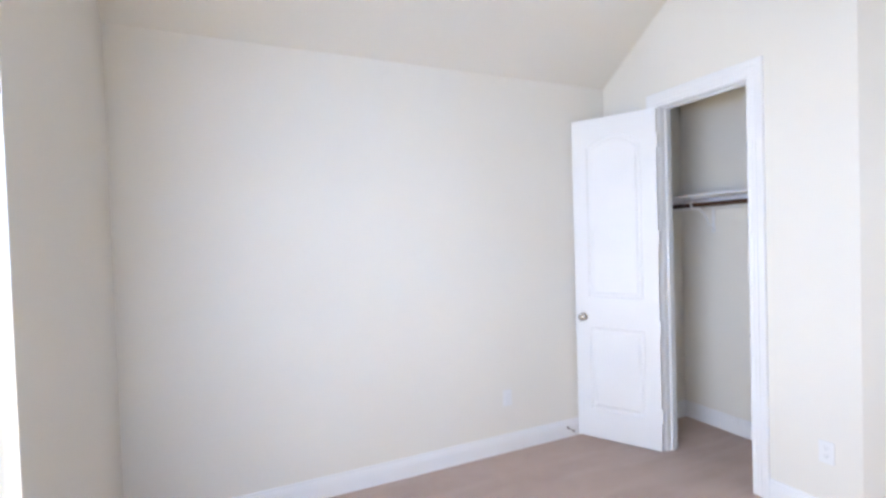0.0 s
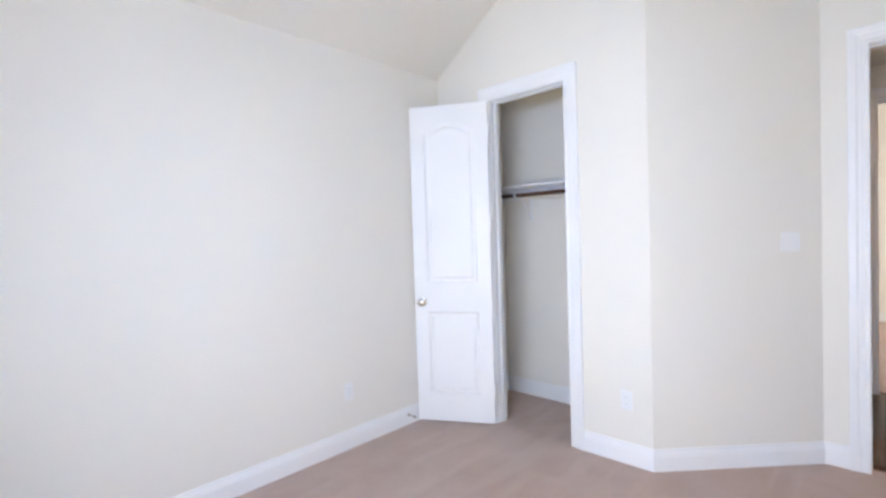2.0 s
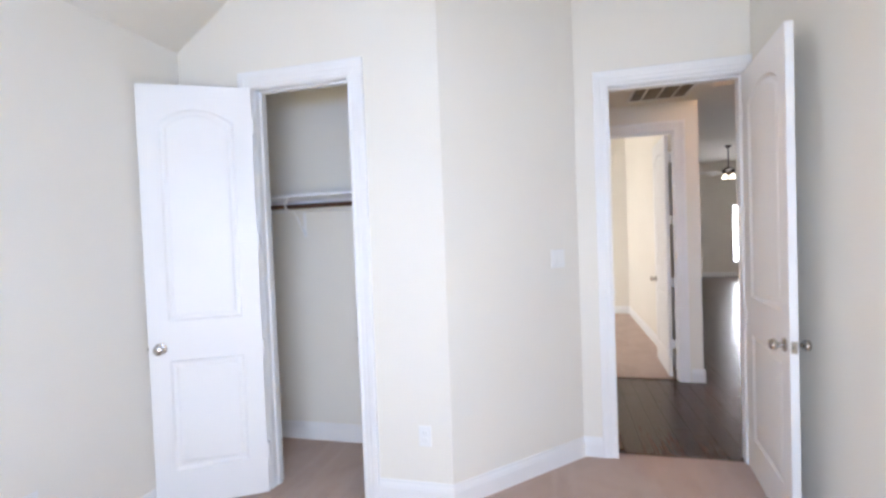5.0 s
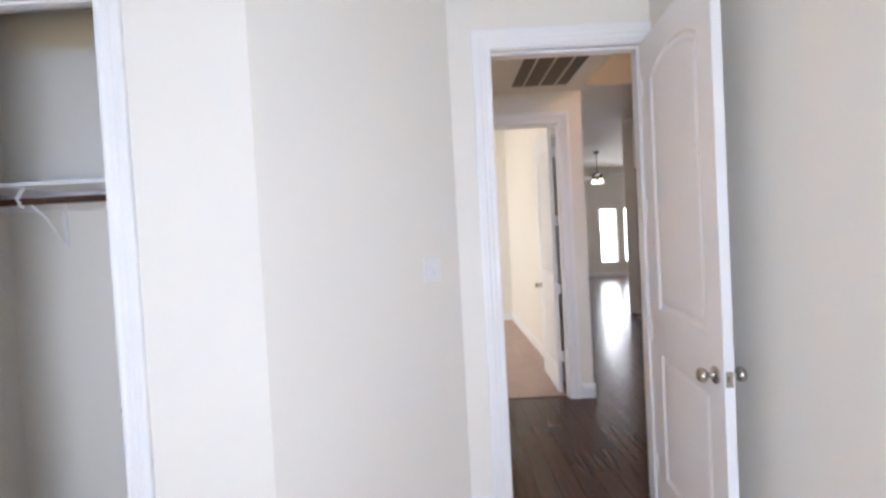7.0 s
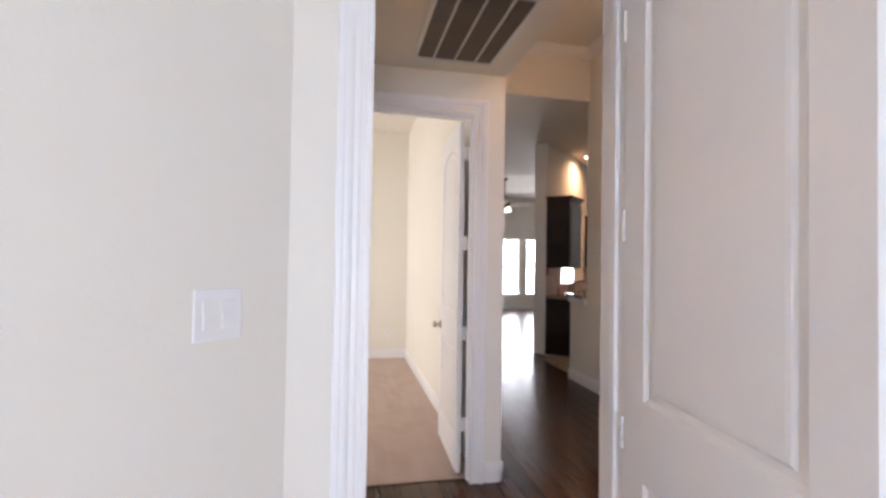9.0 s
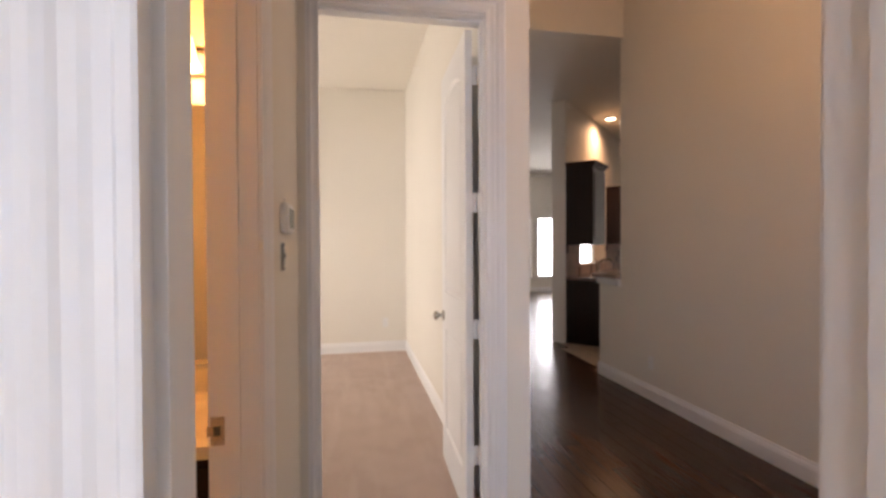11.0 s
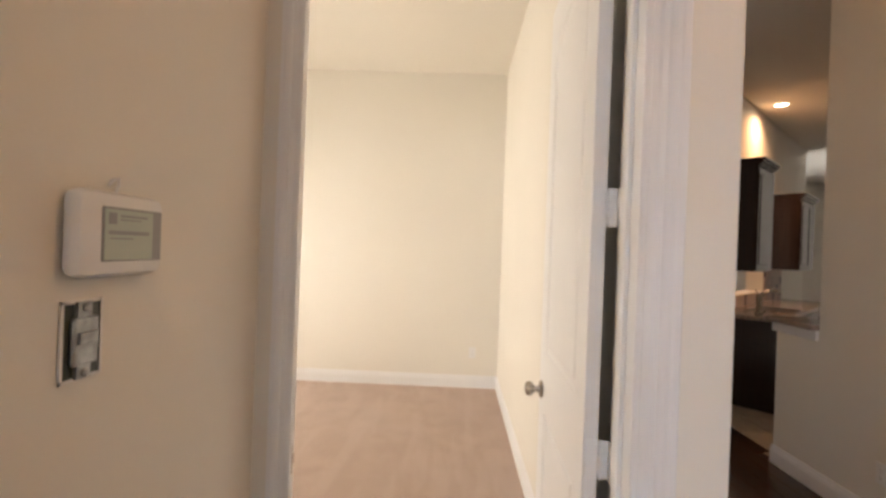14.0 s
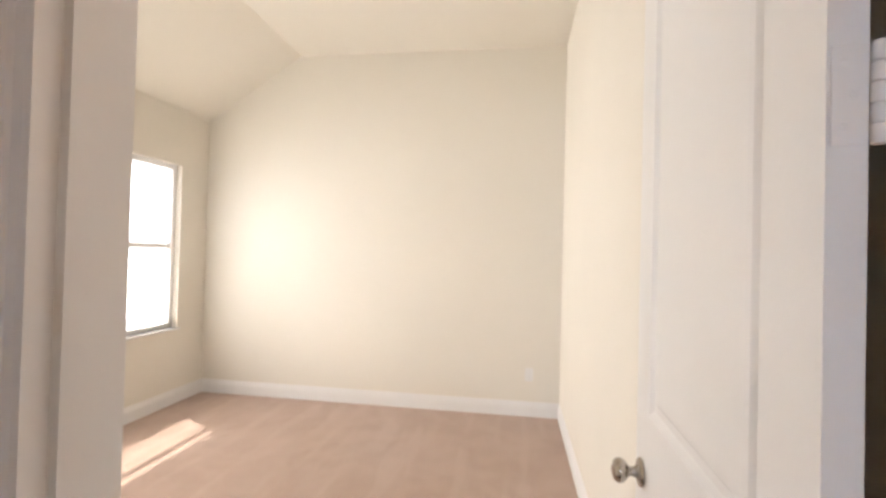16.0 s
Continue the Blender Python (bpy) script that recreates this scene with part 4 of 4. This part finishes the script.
boxes("tub_rim", TUBWHITE, [(4.06, 5.70, 2.24, 2.31, 0.0, 0.45), (4.06, 5.70, 2.93, 2.985, 0.0, 0.45), (4.06, 4.13, 2.31, 2.93, 0.0, 0.45), (5.63, 5.70, 2.31, 2.93, 0.0, 0.45), (4.13, 5.63, 2.31, 2.93, 0.0, 0.10)], tub, bevel=0.008)
tagged(tub, "bathtub with brown shower surround panels", "bathtub")
tagged(tube("shower_rod", NICKEL, [(4.062, 2.29, 2.02), (5.698, 2.29, 2.02)], 0.0125), "straight metal shower curtain rod", "shower rod")
cb = new("shower_towel_bar")
tube("bar", TUBWHITE, [(4.125, 2.42, 1.74), (4.125, 2.88, 1.74)], 0.010, cb)
for y in (2.42, 2.88):
    boxes("post", TUBWHITE, [(4.075, 4.14, y - 0.03, y + 0.03, 1.69, 1.79)], cb, bevel=0.012)
tagged(cb, "white ceramic towel bar in the shower", "towel bar")

# ---- kitchen and great room ----


def cabinet_door(bm, v0, v1, u, z0, z1):
    add_box(bm, v0, v1, u, u + 0.018, z0, z1, m=KIT, bevel=0.003)
    add_box(bm, v0 + 0.055, v1 - 0.055, u + 0.012, u + 0.024, z0 + 0.06, z1 - 0.06, m=KIT, bevel=0.008)


def wall_cabinet(v0, v1, top, label):
    root = new("wall_cabinet")
    boxes("cabinet_body", CABWOOD, [(v0, v1, 0.20, 0.56, 1.36, top)], root, m=KIT, bevel=0.002)
    bm = bmesh.new()
    n = max(1, round((v1 - v0) / 0.42))
    for i in range(n):
        cabinet_door(bm, v0 + (v1 - v0) * i / n + 0.004, v0 + (v1 - v0) * (i + 1) / n - 0.004, 0.56, 1.37, top - 0.02)
    finish(bm, "cabinet_door", CABWOOD, root)
    bm = bmesh.new()
    for k, (o, z) in enumerate(((0.0, top), (0.012, top + 0.015), (0.03, top + 0.035), (0.045, top + 0.055))):
        add_box(bm, v0 - o * 0.6, v1 + o * 0.6, 0.20, 0.58 + o, z, z + 0.021, m=KIT, bevel=0.003)
    finish(bm, "cornice", CABWOOD, root)
    return tagged(root, label, "kitchen cabinet", group="kitchen wall cabinets")


wall_cabinet(0.0, 0.60, 2.42, "dark cherry wall cabinet with crown cornice")
wall_cabinet(2.08, 3.0, 2.29, "dark cherry wall cabinet with crown cornice")
base = new("base_cabinet")
boxes("cabinet_body", CABWOOD, [(0.0, 3.0, 0.20, 0.78, 0.0, 0.88)], base, m=KIT, bevel=0.002)
bm = bmesh.new()
for i in range(6):
    cabinet_door(bm, 0.5 * i + 0.005, 0.5 * i + 0.495, 0.78, 0.12, 0.86)
finish(bm, "cabinet_door", CABWOOD, base)
boxes("countertop", GRANITE, [(-0.02, 3.0, 0.20, 0.82, 0.88, 0.92)], base, m=KIT, bevel=0.006)
tagged(base, "dark cherry base cabinets with beige granite counter", "kitchen cabinet")

ks = new("backsplash")
for a, b, z0, z1 in ((0.0, 0.62, 0.92, 1.36), (0.62, 2.0, 0.92, 1.05), (2.0, 3.0, 0.92, 1.36)):
    nx, nz = max(1, round((b - a) / 0.10)), max(1, round((z1 - z0) / 0.10))
    bm = bmesh.new()
    add_box(bm, a, b, 0.200, 0.204, z0, z1, m=KIT)
    finish(bm, "grout", GROUT, ks)
    w, h = (b - a) / nx, (z1 - z0) / nz
    mesh_ob = {}
    for i in range(nx):
        for j in range(nz):
            mat = ACCENT if (i * 3 + j * 5) % 11 == 4 else BACKTILE
            if mat not in mesh_ob:
                bm = bmesh.new()
                add_box(bm, 0.002, w - 0.002, 0, 0.007, 0.002, h - 0.002)
                mesh_ob[mat] = finish(bm, "tile", mat, ks)
                piece = mesh_ob[mat]
            else:
                piece = new("tile", mesh_ob[mat].data)
                piece.parent = ks
            piece.matrix_world = KIT @ Matrix.Translation((a + i * w, 0.203, z0 + j * h))
tagged(ks, "rosy stone tile backsplash with dark accent tiles", "backsplash")

# peninsula beside the half wall: granite ledge, sink and faucet
pen = new("peninsula")
boxes("cabinet_body", CABWOOD, [(7.30, 8.17, -3.13, -2.535, 0.0, 0.88)], pen, bevel=0.002)
boxes("countertop", GRANITE, [(7.13, 8.21, -3.17, -2.535, 0.88, 0.92)], pen, bevel=0.006)
boxes("ledge", GRANITE, [(7.776, 8.25, -2.66, -2.36, 1.031, 1.066)], pen, bevel=0.006)
boxes("apron", TRIM, [(7.776, 8.20, -2.412, -2.392, 0.965, 1.03)], pen, bevel=0.003)
tagged(pen, "kitchen peninsula with granite ledge on a half wall", "kitchen counter")

sk = boxes("kitchen_sink", NICKEL, [(0.60, 1.20, 0.36, 0.375, 0.921, 0.928), (0.60, 1.20, 0.765, 0.78, 0.921, 0.928), (0.60, 0.615, 0.375, 0.765, 0.921, 0.928), (1.185, 1.20, 0.375, 0.765, 0.921, 0.928)], m=KIT)
# Flat dark sheet; its colour imitates the shade in the sink's hollow.
boxes("basin", DARKMETAL, [(0.615, 1.185, 0.375, 0.765, 0.9205, 0.923)], sk, m=KIT)
tagged(sk, "stainless steel kitchen sink set in the granite", "sink")
kf = new("kitchen_faucet")
bm = bmesh.new()
add_lathe(bm, [(0.042, 0), (0.040, 0.012), (0.031, 0.02), (0.030, 0.15), (0.034, 0.17), (0.026, 0.19), (0, 0.197)], KIT @ Matrix.Translation((0.50, 0.50, 0.92)), 18)
finish(bm, "faucet_body", NICKEL, kf, smooth=True)
tube("spout", NICKEL, [KIT @ Vector(p) for p in ((0.50, 0.50, 1.07), (0.53, 0.53, 1.12), (0.58, 0.57, 1.150), (0.66, 0.62, 1.155), (0.70, 0.64, 1.125))], 0.021, kf)
tube("lever", NICKEL, [KIT @ Vector(p) for p in ((0.50, 0.50, 1.09), (0.47, 0.485, 1.13), (0.45, 0.475, 1.16))], 0.008, kf)
tagged(kf, "satin nickel pull-out kitchen faucet by the sink", "faucet")

dl = new("recessed_downlight")
lathe("trim_ring", PLASTIC, [(0.072, 0.0), (0.095, -0.002), (0.095, 0.0), (0.098, -0.0), (0.093, -0.008), (0.075, -0.010), (0.070, 0.0)], pose(10.45, -3.9, 3.369), 28, dl)
lens = lathe("lens", CANGLOW, [(0, -0.004), (0.070, -0.004), (0.070, -0.002), (0, -0.002)], pose(10.45, -3.9, 3.369), 28, dl)
lens.visible_shadow = False
tagged(dl, "lit round recessed ceiling downlight", "downlight")

fan = new("ceiling_fan")
FX, FY, FZ = 13.0, -3.20, 2.74
lathe("canopy", DARKMETAL, [(0, 0), (0.07, 0), (0.065, -0.03), (0.03, -0.06), (0.013, -0.065)], pose(FX, FY, 3.37), 20, fan)
tube("rod", DARKMETAL, [(FX, FY, 3.33), (FX, FY, FZ + 0.1)], 0.013, fan)
lathe("motor", DARKMETAL, [(0, 0.13), (0.04, 0.13), (0.10, 0.10), (0.13, 0.05), (0.13, 0.0), (0.09, -0.04), (0.05, -0.06), (0, -0.06)], pose(FX, FY, FZ), 24, fan)
for k in range(5):
    m = pose(FX, FY, FZ + 0.02, 0, 0, 72 * k + 20) @ pose(0, 0, 0, 15, 0, 0)
    bm = bmesh.new()
    add_box(bm, 0.12, 0.24, -0.02, 0.02, -0.004, 0.004, m=m)
    add_box(bm, 0.22, 0.66, -0.065, 0.065, 0.004, 0.011, m=m, bevel=0.003)
    finish(bm, "blade", TRIM, fan)
for k in range(4):
    a = radians(90 * k + 30)
    lathe("globe", FANGLOW, [(0.02, 0.03), (0.035, 0.01), (0.055, -0.03), (0.065, -0.065), (0.060, -0.065), (0.03, 0.008), (0.015, 0.026)],
          pose(FX + 0.11 * math.cos(a), FY + 0.11 * math.sin(a), FZ - 0.07), 18, fan)
tagged(fan, "ceiling fan with pale blades and four lit glass globes", "ceiling fan")

# Pendant built round the added foyer light, hung where no view reaches.
fl = new("added_foyer_pendant")
lathe("lamp_base", CHROME, [(0, 0), (0.12, 0), (0.12, -0.02), (0.10, -0.03), (0, -0.03)], pose(FOYER_FILL[0], FOYER_FILL[1], 3.97), 24, fl)
tube("stem", CHROME, [(FOYER_FILL[0], FOYER_FILL[1], 3.94), (FOYER_FILL[0], FOYER_FILL[1], FOYER_FILL[2] + 0.04)], 0.010, fl)
bowl = lathe("shade", FANGLOW, [(0, -0.11), (0.06, -0.10), (0.11, -0.06), (0.14, 0.0), (0.136, 0.0), (0.106, -0.056), (0.058, -0.094), (0, -0.104)], pose(*FOYER_FILL), 24, fl)
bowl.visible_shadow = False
tagged(fl, "unseen bronze pendant lamp with a frosted glass bowl, added to warm the foyer", "ceiling lamp")

# bright overexposed distance outside the windows
DAZZLE = glow("overexposed_distance", (0.97, 0.98, 1.0), 4.0)
structure(boxes("backdrop_north", DAZZLE, [(2.0, 22.0, 6.2, 6.25, -0.34, 4.6)]), "overexposed bright distance outside the window", "backdrop")
structure(boxes("backdrop_east", DAZZLE, [(24.0, 24.05, -16.0, 3.0, -0.34, 6.0)]), "overexposed bright distance outside the windows", "backdrop")
structure(boxes("backdrop_west", DAZZLE, [(-7.05, -7.0, -8.0, 8.0, -0.34, 5.0)]), "overexposed bright distance outside the window", "backdrop")

# ---- floor pieces ----


def clipped(x0, x1, y0, y1, a0, a1, b0, b1):
    return max(x0, a0), min(x1, a1), max(y0, b0), min(y1, b1)


PW = 0.127
rnd = random.Random(4)
lengths = (0.6, 0.9, 1.2, 1.5)
plank_mesh = {}
far_bm = bmesh.new()
near_count = 0


def plank_at(x, y, length, width):
    """One plank of its own, or geometry joined into the far floor."""
    global near_count
    if x < 9.3 and near_count < 300:
        key = (round(length, 3), round(width, 3))
        if key not in plank_mesh:
            b = bmesh.new()
            vs = add_box(b, 0.0008, length - 0.0008, 0.0008, width - 0.0008, -0.013, 0.0)
            top = [e for e in b.edges if all(abs(v.co.z) < 1e-5 for v in e.verts)]
            bmesh.ops.bevel(b, geom=top, offset=0.0016, segments=1, affect="EDGES")
            plank_mesh[key] = finish(b, "plank", PLANK, floor_hall)
            piece = plank_mesh[key]
        else:
            piece = new("plank", plank_mesh[key].data)
            piece.parent = floor_hall
        piece.location = (x, y, rnd.uniform(-0.0006, 0.0))
        near_count += 1
    else:
        add_box(far_bm, x + 0.0008, x + length - 0.0008, y + 0.0008, y + width - 0.0008, -0.013, -0.0005)


def tile_edge(x):
    """The line at which planks give way to kitchen tile."""
    if x < 8.19:
        return -2.413
    if x < 9.72:
        return -2.44 - (x - 8.19) * 0.125
    return -2.66 - (x - 9.72) * 1.0


rows_y = []
y = -9.0
while y < 3.0:
    rows_y.append(y)
    y += PW
for y in sorted(rows_y, key=lambda v: abs(v + 1.0)):
    spans = []
    yc = y + PW / 2
    if -2.413 <= y and y + PW <= 0.40:
        spans.append((4.062 if yc < 0.33 and yc > -0.46 else 4.12, 5.758 if -0.44 < yc else (5.70 if yc > -0.655 else 16.2)))
        if yc > -0.655 and yc < -0.44:
            spans[-1] = (spans[-1][0], 5.70)
    if yc < -2.413:
        start = 9.72 + (-2.66 - yc) / 1.0 if yc < -2.66 else 8.19 + (-2.44 - yc) / 0.125
        spans.append((max(start, 8.3), 16.2))
    if yc > -0.655:
        spans.append((9.81, 16.2))
    for s0, s1 in spans:
        x = s0 - rnd.choice((0.0, 0.25, 0.45, 0.3))
        while x < s1 - 0.01:
            length = rnd.choice(lengths)
            a, b = max(x, s0), min(x + length, s1)
            if b - a > 0.03:
                plank_at(a, y, b - a, PW)
            x += length
fp = finish(far_bm, "far_planks", PLANK, floor_hall)
fp["kind"] = "stuff"

# kitchen floor tiles
kt = structure(boxes("floor_kitchen", GROUT, [(7.12, 9.8, -5.4, -2.535, -0.02, -0.009)]), "sand-coloured ceramic kitchen floor tiles with grout", "tile floor")
b = bmesh.new()
add_box(b, 0.003, 0.327, 0.003, 0.327, -0.011, -0.0015)
bmesh.ops.bevel(b, geom=[e for e in b.edges if all(v.co.z > -0.002 for v in e.verts)], offset=0.002, segments=1, affect="EDGES")
first = finish(b, "tile", FLOORTILE, kt)
for i in range(9):
    for j in range(10):
        piece = first if (i, j) == (0, 0) else new("tile", first.data)
        piece.parent = kt
        piece.location = (7.12 + 0.33 * i, -2.46 - 0.33 * (j + 1), 0)
